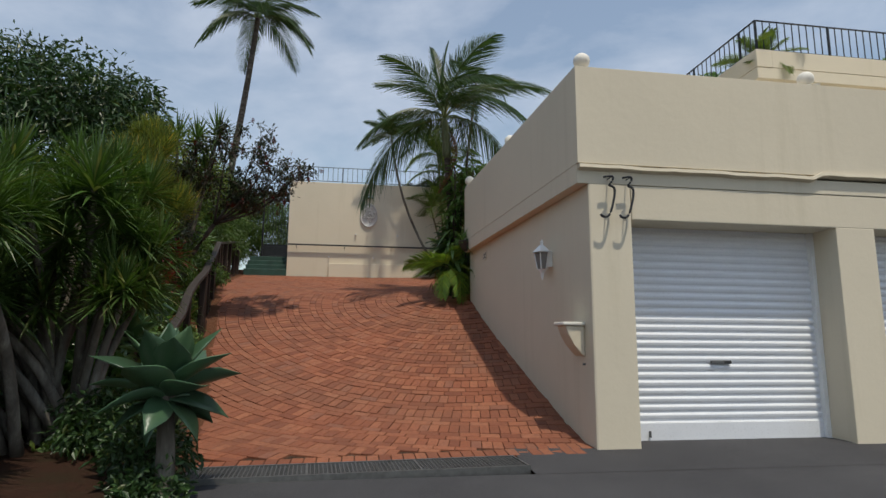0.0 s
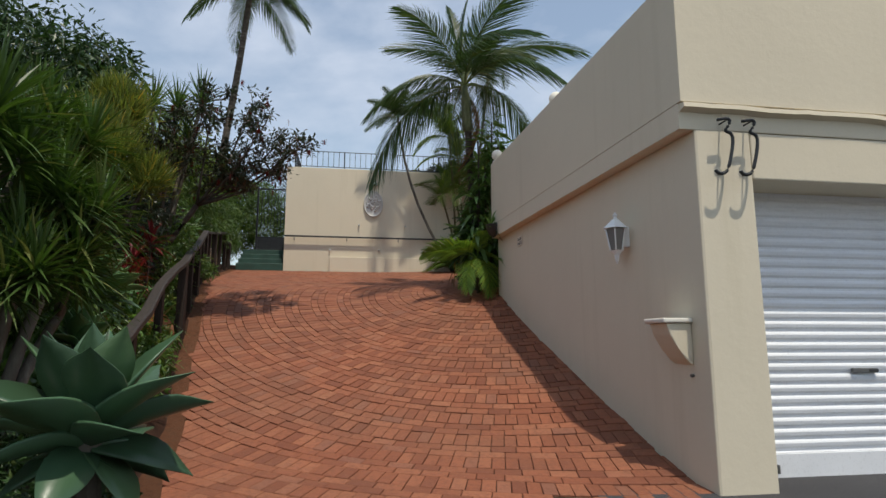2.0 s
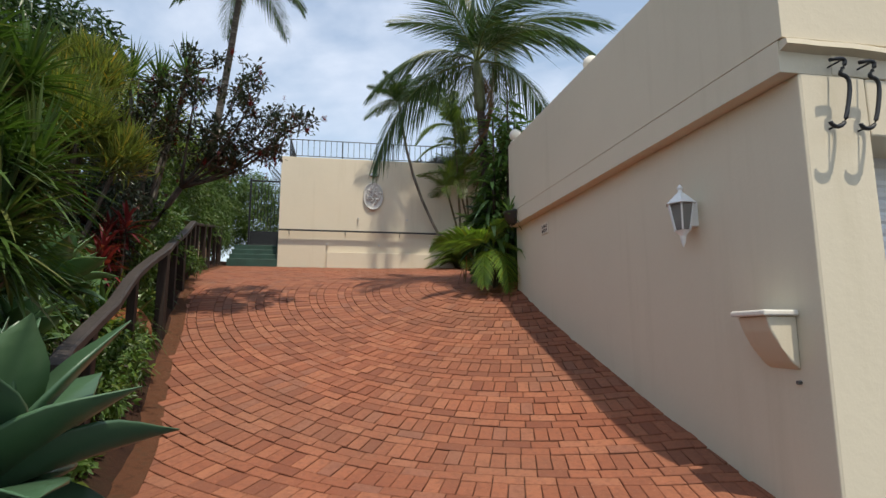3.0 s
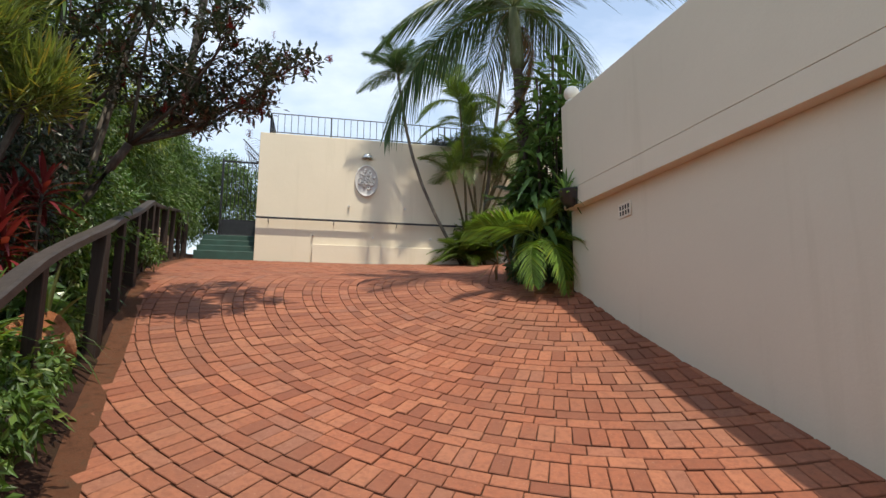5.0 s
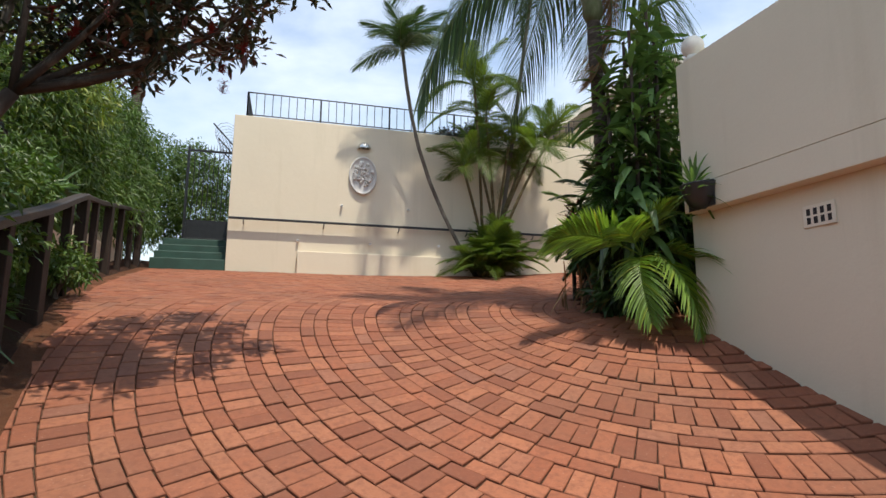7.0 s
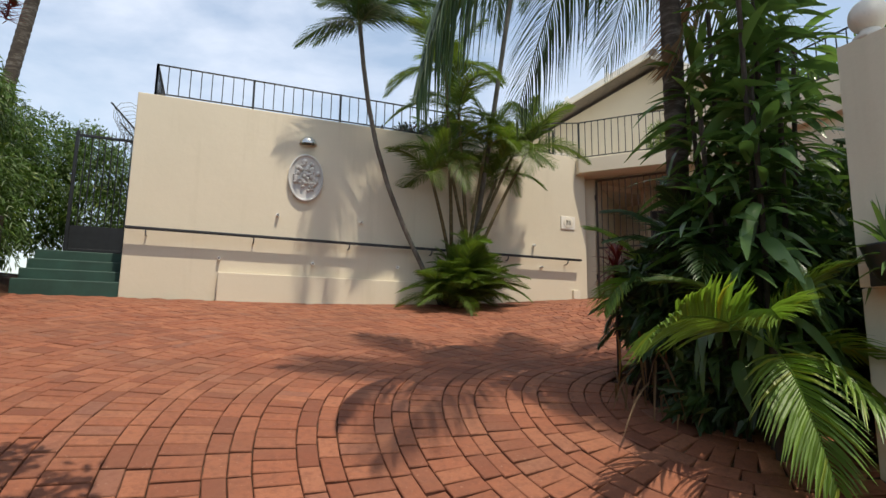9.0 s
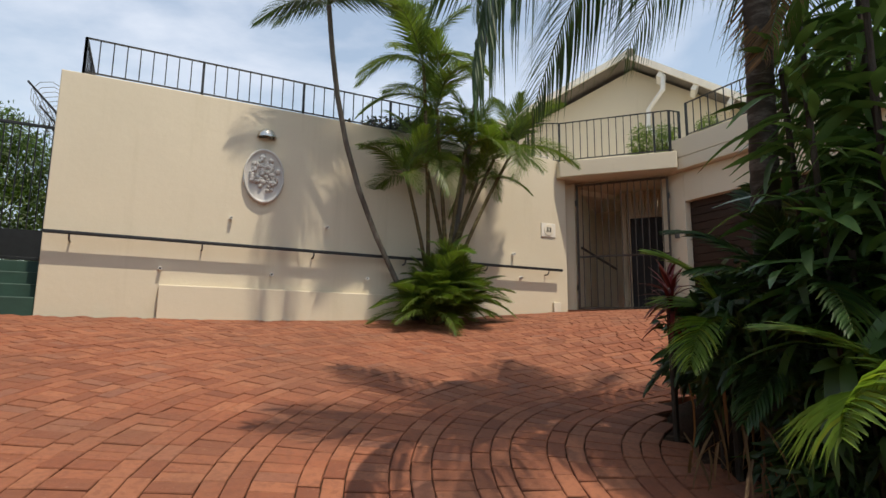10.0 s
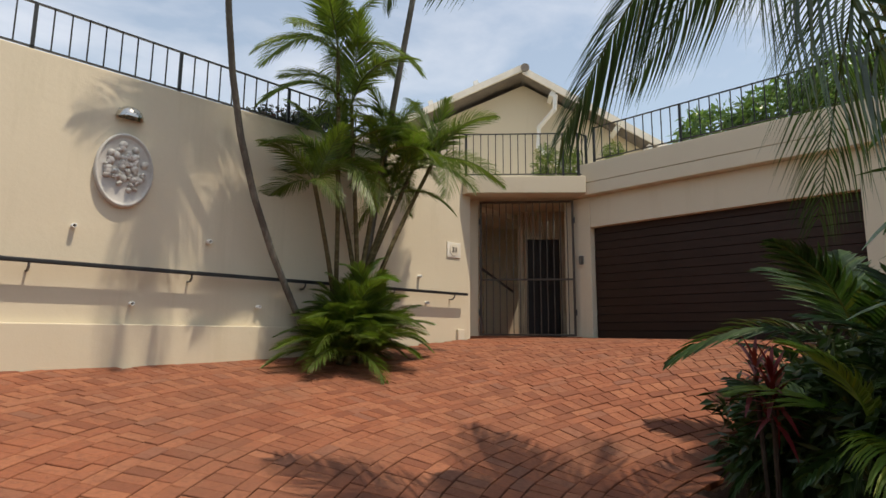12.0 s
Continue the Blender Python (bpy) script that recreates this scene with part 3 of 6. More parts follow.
for i in range(1, 14):
    x = GL * i / 14
    part("bar", gbox(x - 0.007, x + 0.007, -0.007, 0.007, 0.061, 2.204, 0), GATEPAINT, gate)
for z in (0.35, 1.85):
    part("hinge", gbox(-0.015, 0.012, -0.035, -0.021, z, z + 0.1, 0.003), BLACK, gate)
    part("hinge", gbox(GL - 0.012, GL + 0.015, -0.035, -0.021, z, z + 0.1, 0.003), BLACK, gate)
railing("balcony_railing", [(4.95, WY + 0.22), (5.45, 16.93), (6.66, 15.58), (6.86, 15.55)], 5.68, 0.74, "black iron balcony railing above the entrance", 0.12, 1.6, 0.06)

# ---- the house beyond ----
UX, UN = Vector((0.66, -0.75, 0)), Vector((0.75, 0.66, 0))
HM = Matrix(((UX.x, UN.x, 0, 8.2), (UX.y, UN.y, 0, 17.8), (0, 0, 1, 8.50), (0, 0, 0, 1)))
house = thing("house", (0, 0, 0), "cream gabled house with grey tiles and white barge boards", "house")
bm = bmesh.new()
LRUN, LDROP, RRUN, RDROP = 4.4, 1.95, 2.9, 1.75
tri_v = [(-LRUN, 0.0, -LDROP), (RRUN, 0.0, -RDROP), (0, 0, -0.05), (RRUN, 0, -2.81), (-LRUN, 0, -2.81)]
fr = [bm.verts.new(p) for p in tri_v]
bk = [bm.verts.new((x, 0.3, z)) for x, y, z in tri_v]
bm.faces.new((fr[4], fr[3], fr[1], fr[2], fr[0]))
bm.faces.new((bk[0], bk[2], bk[1], bk[3], bk[4]))
for i, j in ((4, 3), (3, 1), (1, 2), (2, 0), (0, 4)):
    bm.faces.new((fr[i], bk[i], bk[j], fr[j]))
bm.transform(HM)
part("gable_wall", bm, WALL, house)
for sx, run, drop, tag in ((-1, LRUN + 0.3, LDROP + 0.13, "left"), (1, RRUN + 0.3, RDROP + 0.18, "right")):
    L = math.hypot(run, drop)
    a = math.atan2(-drop, run * sx)
    m = HM @ Matrix.Translation((0, -0.45, 0.10)) @ Matrix.Rotation(-a, 4, "Y")
    bm = bmesh.new()
    add_box(bm, 0, L, 0, 6, -0.05, 0.0, m)
    roof = part("roof", bm, TILE, house, "grey concrete tiles")
    bm = bmesh.new()
    add_box(bm, 0, L, -0.03, 0.02, -0.11, 0.02, m)
    part("barge_board", bm, STUCCO, house, "white barge board")
    for k in range(int(L / 0.33)):
        bm = bmesh.new()
        s = 1 if sx > 0 else 1
        add_box(bm, k * 0.33, k * 0.33 + 0.36, 0.0, 6, 0.003 + 0.0, 0.022, m @ Matrix.Rotation(radians(2.5), 4, "Y"))
        part("tile_course", bm, TILE, roof)
    for k in range(1, 5):
        bm = bmesh.new()
        add_box(bm, L * k / 5 - 0.05, L * k / 5 + 0.05, 0.03, 0.44, -0.22, -0.08, m)
        part("purlin_end", bm, WHITE, house)
part("ridge_cap", tube([HM @ Vector((0, -0.5, 0.12)), HM @ Vector((0, 5.5, 0.12))], 0.09, 10), TILE, house)
part("downpipe", tube([HM @ Vector(p) for p in ((0.62, -0.40, -0.45), (0.60, -0.38, -0.75), (0.30, -0.12, -1.05), (0.28, -0.08, -1.45), (0.55, -0.08, -1.75), (1.3, -0.08, -2.15))], 0.05, 12), WHITE, house, "white downpipe")
for x in (-1.2, 1.3):
    bm = box(x - 0.4, x + 0.4, -0.04, 0.02, -2.78, -2.05, 0.01)
    bm.transform(HM)
    win = part("window", bm, WHITE, house)
    bm = box(x - 0.33, x + 0.33, -0.05, -0.03, -2.72, -2.12, 0)
    bm.transform(HM)
    part("pane", bm, BLACKM, win)

# ---- fixtures on the near garage ----
def house_number():
    """Two wrought-iron threes standing off the wall."""
    ob = thing("house_number", (0, 5.0, 0), "dark wrought-iron number 33 standing off the frieze", "house number")
    for x in (2.63, 2.83):
        pts = [(x - 0.02, 0, 2.64), (x + 0.05, 0, 2.66), (x + 0.095, 0, 2.65), (x + 0.06, 0, 2.59), (x + 0.02, 0, 2.55), (x + 0.075, 0, 2.555), (x + 0.10, 0, 2.52),
               (x + 0.085, 0, 2.43), (x + 0.055, 0, 2.32), (x + 0.03, 0, 2.25), (x - 0.01, 0, 2.225), (x - 0.055, 0, 2.235), (x - 0.065, 0, 2.26)]
        fine = []
        for i in range(len(pts) - 1):
            a, b = Vector(pts[i]), Vector(pts[i + 1])
            fine += [a, a.lerp(b, 0.5)]
        fine.append(Vector(pts[-1]))
        for _ in range(2):
            fine = [fine[0]] + [(fine[i - 1] + fine[i] * 2 + fine[i + 1]) / 4 for i in range(1, len(fine) - 1)] + [fine[-1]]
        num = part("digit", tube([p + Vector((0, -0.06, 0)) for p in fine], 0.0125, 8), BLACK, ob, "iron digit 3", True)
        for k in (3, 18):
            p = fine[k]
            part("stud", tube([(p.x, 0.05, p.z), (p.x, -0.06, p.z)], 0.006, 6), BLACK, num)
    return ob


house_number()


def wall_lantern(y, z):
    x = side_x(y)
    ob = thing("wall_lantern", (x, y, z), "white cast-metal coach lantern on the side wall", "wall light")
    n = 6

    def hexa(r0, z0, r1, z1, cx=-0.095):
        bm = bmesh.new()
        a = [bm.verts.new((cx + r0 * math.cos(math.pi * k / 3), r0 * math.sin(math.pi * k / 3), z0)) for k in range(n)]
        b = [bm.verts.new((cx + r1 * math.cos(math.pi * k / 3), r1 * math.sin(math.pi * k / 3), z1)) for k in range(n)]
        for k in range(n):
            bm.faces.new((a[k], a[(k + 1) % n], b[(k + 1) % n], b[k]))
        bm.faces.new(a[::-1])
        bm.faces.new(b)
        return bm

    part("back_plate", box(-0.06, 0.005, -0.03, 0.03, -0.14, 0.02, 0.006), WHITE, ob)
    part("base", hexa(0.02, -0.20, 0.05, -0.165), WHITE, ob)
    part("glass", hexa(0.047, -0.16, 0.078, 0.0), GLASS, ob)
    for k in range(6):
        c, s = math.cos(math.pi * k / 3), math.sin(math.pi * k / 3)
        part("glazing_bar", tube([(-0.095 + 0.05 * c, 0.05 * s, -0.165), (-0.095 + 0.084 * c, 0.084 * s, 0.005)], 0.006, 6), WHITE, ob)
    part("roof", hexa(0.10, 0.004, 0.028, 0.075), WHITE, ob)
    part("finial", lathe([(0.02, 0.0), (0.012, 0.02), (0.02, 0.035), (0.004, 0.06)], 12), WHITE, ob).location = (-0.095, 0, 0.075)
    part("drop", lathe([(0.004, -0.07), (0.014, -0.04), (0.02, 0.0)], 12), WHITE, ob).location = (-0.095, 0, -0.20)
    return ob


wall_lantern(6.09, 2.03).scale = (1.18, 1.18, 1.18)


def wall_shelf(y, z):
    """A plaster corbel with a moulded top."""
    x = side_x(y)
    ob = thing("wall_corbel", (x, y, z), "cream plaster corbel shelf on the side wall", "shelf")
    part("top", box(-0.23, 0.003, -0.15, 0.15, -0.03, 0.005, 0.01), STUCCO, ob)
    bm = bmesh.new()
    prof = [(0.003, -0.032), (-0.20, -0.032), (-0.17, -0.12), (-0.11, -0.22), (-0.05, -0.30), (0.003, -0.345)]
    a = [bm.verts.new((px, -0.125, pz)) for px, pz in prof]
    b = [bm.verts.new((px, 0.125, pz)) for px, pz in prof]
    bm.faces.new(a[::-1])
    bm.faces.new(b)
    for i in range(len(prof)):
        j = (i + 1) % len(prof)
        bm.faces.new((a[i], a[j], b[j], b[i]))
    part("body", bevel(bm, 0.01, 2), WALL, ob)
    return ob


wall_shelf(5.36, 1.195)
peg = thing("wall_stud", (side_x(5.25), 5.25, 0.78), "small rusty stud in the plaster", "stud")
part("stud", tube([(0.01, 0, 0), (-0.025, 0, 0)], 0.012, 8), STEEL, peg)


def air_brick(y, z):
    x = side_x(y)
    ob = thing("air_vent", (x, y, z), "cream slotted air brick under the overhang", "vent")
    part("frame", box(-0.012, 0.0, -0.11, 0.11, -0.07, 0.07, 0.004), TRIM, ob)
    # slots are raised near-black boxes, the shade of holes given by colour
    for i in range(4):
        for j in range(2):
            part("slot", box(-0.0135, -0.004, -0.088 + i * 0.048, -0.062 + i * 0.048, -0.05 + j * 0.055, -0.008 + j * 0.055, 0), DARK, ob)
    return ob


air_brick(9.04, 2.42)


def letters(text, size, material, parent, m, depth=0.004):
    cu = bpy.data.curves.new("writing", "FONT")
    cu.body, cu.size, cu.extrude, cu.align_x, cu.align_y = text, size, depth, "CENTER", "CENTER"
    tmp = bpy.data.objects.new("writing", cu)
    me = bpy.data.meshes.new_from_object(tmp)
    me.name = "writing"
    bpy.data.objects.remove(tmp)
    me.materials.append(material)
    ob = put("writing", me, parent)
    ob.matrix_basis = m
    return ob


np_ = thing("number_plate", (5.18, WY, 4.47), "cream ceramic plate with the number 33", "number plate")
part("plate", box(-0.15, 0.15, -0.018, 0.0, -0.12, 0.12, 0.006), STUCCO, np_)
bm = lathe([(0.10, 0.0), (0.10, 0.006), (0.085, 0.009), (0.001, 0.009)], 28)
bm.transform(Matrix.Translation((0, -0.017, 0)) @ Matrix.Rotation(math.pi / 2, 4, "X"))
part("medallion", bm, TRIM, np_)
letters("33", 0.11, BLACKM, np_, pose(0, -0.028, 0, 90, 0, 0))
bx = thing("socket_box", (5.32, WY, 3.17), "small cream box low on the wall", "box")
part("case", box(-0.07, 0.07, -0.05, 0.0, -0.09, 0.07, 0.006), TRIM, bx)


def drain():
    """Steel grate in its channel across the foot of the drive."""
    ob = thing("drain_grate", (0, 0, 0), "galvanised mesh drain grate across the foot of the drive", "drain")
    m = Matrix.Translation((-1.05, 4.27, -0.028)) @ Matrix.Rotation(radians(4.2), 4, "Z")
    # solid block under the grate, the channel's shade put into its near-black colour
    bm = bmesh.new()
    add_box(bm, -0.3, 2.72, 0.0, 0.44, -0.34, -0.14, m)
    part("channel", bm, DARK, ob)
    for y in (0.0, 0.415):
        bm = bmesh.new()
        add_box(bm, 0, 2.72, y, y + 0.022, -0.13, 0.018, m)
        part("edge_angle", bm, STEEL, ob)
    for x in (0.0, 0.9, 1.8, 2.70):
        bm = bmesh.new()
        add_box(bm, x, x + 0.018, 0.022, 0.415, -0.05, 0.016, m)
        part("frame_bar", bm, STEEL, ob)
    lon = bmesh.new()
    add_box(lon, 0.02, 2.70, -0.003, 0.003, -0.03, 0.010)
    lm = bpy.data.meshes.new("long_bar")
    lon.to_mesh(lm)
    lon.free()
    lm.materials.append(STEEL)
    for i in range(11):
        put("long_bar", lm, ob).matrix_basis = m @ Matrix.Translation((0, 0.05 + i * 0.033, 0))
    cr = bmesh.new()
    add_box(cr, -0.003, 0.003, 0.022, 0.415, -0.025, 0.012)
    cm = bpy.data.meshes.new("cross_bar")
    cr.to_mesh(cm)
    cr.free()
    cm.materials.append(STEEL)
    for i in range(80):
        put("cross_bar", cm, ob).matrix_basis = m @ Matrix.Translation((0.03 + i * 0.0335, 0, 0))
    return ob


drain()
# ---- steps, gate and fence at the top of the drive ----
steps = thing("garden_steps", (0, 0, 0), "dark green painted concrete steps up to the gate", "steps")
for i in range(4):
    part("step", box(-3.15, -1.925, 17.0 + i * 0.30, 18.4, 2.6 if i == 0 else 2.88 + i * 0.165 - 0.03, 2.88 + (i + 1) * 0.165, 0.012), GREEN, steps)
sg = thing("spiked_gate", (-2.9, 18.32, 3.54), "tall black iron gate with spikes along its top", "gate")
part("frame", box(0, 0.05, -0.02, 0.02, 0, 1.95, 0.004), BLACK, sg)
part("frame", box(0.87, 0.92, -0.02, 0.02, 0, 1.95, 0.004), BLACK, sg)
part("frame", box(0.051, 0.869, -0.018, 0.018, 1.86, 1.90, 0.004), BLACK, sg)
part("frame", box(0.051, 0.869, -0.018, 0.018, 0.05, 0.09, 0.004), BLACK, sg)
part("plate", box(0.051, 0.869, -0.004, 0.004, 0.09, 0.45, 0.002), BLACK, sg)
for i in range(1, 9):
    part("bar", box(0.05 + i * 0.091 - 0.007, 0.05 + i * 0.091 + 0.007, -0.007, 0.007, 0.45, 1.86, 0), BLACK, sg)
for i in range(16):
    part("spike", tube([(0.03 + i * 0.057, 0, 1.90), (0.03 + i * 0.057, 0, 2.02)], [0.009, 0.001], 5), BLACK, sg)
arm = thing("security_wire", (-1.98, 17.9, 5.35), "angled black bracket with coils of security wire", "wire")
for y in (0.0, 0.9, 1.8):
    part("bracket", tube([(0.06, y, -0.25), (0.02, y, 0.05), (-0.42, y, 0.52)], 0.014, 6), BLACK, arm)
for k in range(5):
    s = 0.1 + k * 0.2
    part("strand", tube([(0.02 - 0.44 * s, 0, 0.05 + 0.47 * s), (0.02 - 0.44 * s, 1.8, 0.05 + 0.47 * s)], 0.005, 5), BLACK, arm)
part("coil", tube([(-0.2 + 0.2 * math.cos(a * 0.7), a * 0.02, 0.38 + 0.2 * math.sin(a * 0.7)) for a in range(90)], 0.004, 5), STEEL, arm)


def fence():
    """Dark timber posts carrying one heavy rail beside the drive."""
    ob = thing("timber_fence", (0, 0, 0), "dark timber post fence with one heavy weathered rail beside the drive", "fence")
    def line(y):
        return float(left_edge(y)) - float(np.interp(y, [6.5, 7.8, 9.07, 11, 13], [0.38, 0.32, 0.20, 0.16, 0.14]) if y < 13 else np.interp(y, [13, 14], [0.14, 0.2]))

    def top(y):
        return float(np.interp(y, [5.6, 6.47, 7.8, 9.07, 11.05, 13.0, 16.9], [0.86, 1.14, 1.62, 2.01, 2.57, 3.12, 3.78]))

    for y in (6.35, 7.75, 9.07, 10.14, 11.05, 12.1, 13.0, 13.8, 14.6, 15.4, 16.2, 16.85):
        x, z = line(y), float(land(left_edge(y), y))
        w = 0.05 if y in (9.07, 11.05, 13.0, 14.6, 16.85) else 0.036
        part("post", box(x - w, x + w, y - w, y + w, z - 0.25, top(y) - 0.012, 0.006), DARKWOOD, ob)
    for y0, y1, w, t in ((5.6, 13.06, 0.052, 0.030), (12.98, 16.92, 0.045, 0.026)):
        bm = bmesh.new()
        rows = []
        for y in np.linspace(y0, y1, 26):
            x, z = line(y), top(y) + 0.016 + 0.006 * math.sin(y * 2.1)
            rows.append([bm.verts.new((x + dx, y, z + dz)) for dx, dz in ((-w, -t), (w, -t), (w, t * 0.6), (w * 0.7, t), (-w * 0.7, t), (-w, t * 0.6))])
        for a, b in zip(rows, rows[1:]):
            for k in range(6):
                bm.faces.new((a[k], a[(k + 1) % 6], b[(k + 1) % 6], b[k]))
        bm.faces.new(rows[0])
        bm.faces.new(rows[-1][::-1])
        bmesh.ops.recalc_face_normals(bm, faces=bm.faces[:])
        part("rail", bm, RAILWOOD, ob)
    return ob


fence()
lw = thing("low_garden_wall", (0, 0, 0), "low cream plastered wall behind the fence posts", "wall")
for y0, y1 in ((12.6, 14.1), (14.102, 15.6), (15.602, 17.0)):
    xa, xb = float(left_edge(y0)) - 0.45, float(left_edge(y1)) - 0.45
    part("panel", prism([(xa, y0), (xb, y1), (xb - 0.15, y1), (xa - 0.15, y0)], 1.9, 2.82 + 0.14 * (y0 - 12.6), 0.01), WALL, lw)


# ---- plants ----
def unit(a):
    return a / np.maximum(1e-9, np.linalg.norm(a, axis=-1, keepdims=True))


def blades(P, D, L, W, G, nseg=4, shape="strap", fold=0.25, side=None, rng=None):
    """Leaves as folded strips: bases P, directions D, lengths L, widths W, droop G."""
    n = len(P)
    L, W, G = (np.broadcast_to(np.asarray(k, float), (n,)) for k in (L, W, G))
    D = unit(D)
    if side is None:
        side = np.cross(D, np.array([0, 0, 1.0]) + 0.05)
    S = unit(side)
    N = unit(np.cross(S, D))
    t = np.linspace(0, 1, nseg + 1)
    if shape == "strap":
        w = np.where(t < 0.15, 0.6 + t / 0.15 * 0.4, 1 - (np.clip(t - 0.15, 0, 1) / 0.85) ** 2.2)
    elif shape == "leaf":
        w = np.sin(np.pi * np.clip(t * 0.96 + 0.02, 0, 1)) ** 0.8
    elif shape == "agave":
        w = 0.55 + 0.45 * np.sin(np.pi * np.clip(t / 0.95, 0, 1) ** 0.9)
        w = w * np.where(t > 0.6, 1 - (np.clip(t - 0.6, 0, 1) / 0.4) ** 1.8, 1)
    w = np.maximum(w, 0.02)
    C = P[:, None, :] + D[:, None, :] * (L[:, None] * t)[..., None]
    C = C + np.array([0, 0, -1.0]) * (G * L)[:, None, None] * (t ** 2)[None, :, None]
    half = S[:, None, :] * (W[:, None] * w)[..., None] * 0.5
    dn = N[:, None, :] * (W[:, None] * w)[..., None] * fold
    V = np.stack([C - half + dn, C, C + half + dn], axis=2).reshape(-1, 3)
    k = np.arange(nseg)
    f1 = np.stack([3 * k, 3 * k + 1, 3 * k + 4, 3 * k + 3], 1)
    f2 = np.stack([3 * k + 1, 3 * k + 2, 3 * k + 5, 3 * k + 4], 1)
    one = np.concatenate([f1, f2])
    F = (np.arange(n)[:, None, None] * 3 * (nseg + 1) + one[None]).reshape(-1, 4)
    return V, F


def join(*vf):
    V, F, o = [], [], 0
    for v, f in vf:
        V.append(np.asarray(v))
        F += (np.asarray(f) + o).tolist()
        o += len(v)
    return np.concatenate(V), F


def mesh_of(name, V, F, materials, index=None, smooth=False):
    me = bpy.data.meshes.new(name)
    me.from_pydata(V.tolist(), [], F if isinstance(F, list) else F.tolist())
    for m in materials:
        me.materials.append(m)
    if index is not None:
        me.polygons.foreach_set("material_index", index)
    if smooth:
        me.polygons.foreach_set("use_smooth", [True] * len(me.polygons))
    me.update()
    return me


def tube_vf(pts, radii, sides=6):
    bm = add_tube(bmesh.new(), pts, radii, sides, cap=False)
    bm.verts.index_update()
    V = np.array([v.co for v in bm.verts])
    F = np.array([[v.index for v in f.verts] for f in bm.faces])
    bm.free()
    return V, F


def frond_mesh(name, mats, length=2.0, arch=0.9, n=42, leaflet=0.5, width=0.03, hang=0.5, seed=0, stalk=0.12, vee=0.35):
    """A feather frond along +x from the origin, arching down."""
    rng = np.random.RandomState(seed)
    t = np.linspace(0, 1, 16)
    X = length * (t - 0.10 * arch * t ** 3)
    Z = length * (0.12 * t - 0.55 * arch * t ** 2.3)
    Y = 0.06 * length * np.sin(t * 2.2) * rng.uniform(-1, 1)
    spine = np.c_[X, Y, Z]
    tv, tf = tube_vf(spine.tolist(), (0.016 * length / 2 * (1 - t * 0.85) + 0.002).tolist(), 5)
    s = np.linspace(stalk, 0.995, n)
    P = np.c_[np.interp(s, t, X), np.interp(s, t, Y), np.interp(s, t, Z)]
    T = unit(np.gradient(spine, axis=0))
    TT = np.c_[np.interp(s, t, T[:, 0]), np.interp(s, t, T[:, 1]), np.interp(s, t, T[:, 2])]
    side = unit(np.cross(TT, [0, 0, 1.0]))
    up = np.cross(side, TT)
    out = [(tv, tf)]
    for sg in (-1, 1):
        ang = np.interp(s, [0, 0.3, 1], [0.55, 0.75, 1.5]) + rng.uniform(-0.12, 0.12, n)
        D = TT * ang[:, None] + side * sg * 1.0 + up * (vee + rng.uniform(-0.12, 0.12, n))[:, None]
        Lf = leaflet * np.sin(np.pi * (0.16 + 0.80 * s)) ** 0.75 * rng.uniform(0.88, 1.08, n)
        out.append(blades(P, D, Lf, width * rng.uniform(0.85, 1.15, n), hang * rng.uniform(0.7, 1.3, n), 3, "strap", 0.3))
    V, F = join(*out)
    idx = [1] * len(tf) + [0] * (len(F) - len(tf))
    return mesh_of(name, V, F, mats, idx)


def rosette_mesh(name, mat, n=60, length=0.55, width=0.03, seed=0, low=-0.5, high=1.4, droop=0.35):
    rng = np.random.RandomState(seed)
    a = np.arange(n) * 2.39996 + rng.uniform(-0.2, 0.2, n)
    e = np.linspace(low, high, n) + rng.uniform(-0.12, 0.12, n)
    D = np.c_[np.cos(a) * np.cos(e), np.sin(a) * np.cos(e), np.sin(e)]
    P = np.c_[0.02 * np.cos(a), 0.02 * np.sin(a), np.linspace(-0.08, 0.08, n)]
    V, F = blades(P, D, length * rng.uniform(0.75, 1.1, n), width, droop * np.cos(e) * rng.uniform(0.5, 1.5, n), 4, "strap", 0.2)
    return mesh_of(name, V, F, [mat])


def clump_cloud(centres, radii, n, leaf_len, leaf_w, seed, flat=0.75, inner=0.55, fall=0.3):
    """Many small leaves in overlapping uneven clumps."""
    rng = np.random.RandomState(seed)
    C, R = np.asarray(centres, float), np.asarray(radii, float)
    w = R ** 2
    k = rng.choice(len(C), n, p=w / w.sum())
    d = unit(rng.normal(size=(n, 3)))
    rad = R[k] * rng.uniform(inner, 1.08, n) ** 0.7
    wob = 1 + 0.22 * np.sin(d[:, 0] * 5 + k) * np.cos(d[:, 1] * 4 - k * 1.7) + 0.12 * np.sin(d[:, 2] * 9 + k * 3)
    P = C[k] + d * (rad * wob)[:, None] * np.array([1, 1, flat])
    D = unit(d * 0.7 + rng.normal(size=(n, 3)) * 0.75 + np.array([0, 0, -fall]))
    S = np.cross(D, unit(rng.normal(size=(n, 3))))
    return blades(P, D, leaf_len * rng.uniform(0.6, 1.25, n), leaf_w * rng.uniform(0.7, 1.2, n), 0.2, 2, "leaf", 0.18, side=S)


KING = leaf("palm_leaf", (0.044, 0.088, 0.030), 0.4, 0.36, 0.3)
KINGRIB = leaf("palm_rib", (0.10, 0.14, 0.045), 0.2, 0.5, 0.05)
YOUNG = leaf("young_palm_leaf", (0.17, 0.28, 0.050), 0.35, 0.4, 0.35)
ARECA = leaf("cane_palm_leaf", (0.115, 0.175, 0.034), 0.4, 0.42, 0.42, tip=(0.16, 0.17, 0.03))
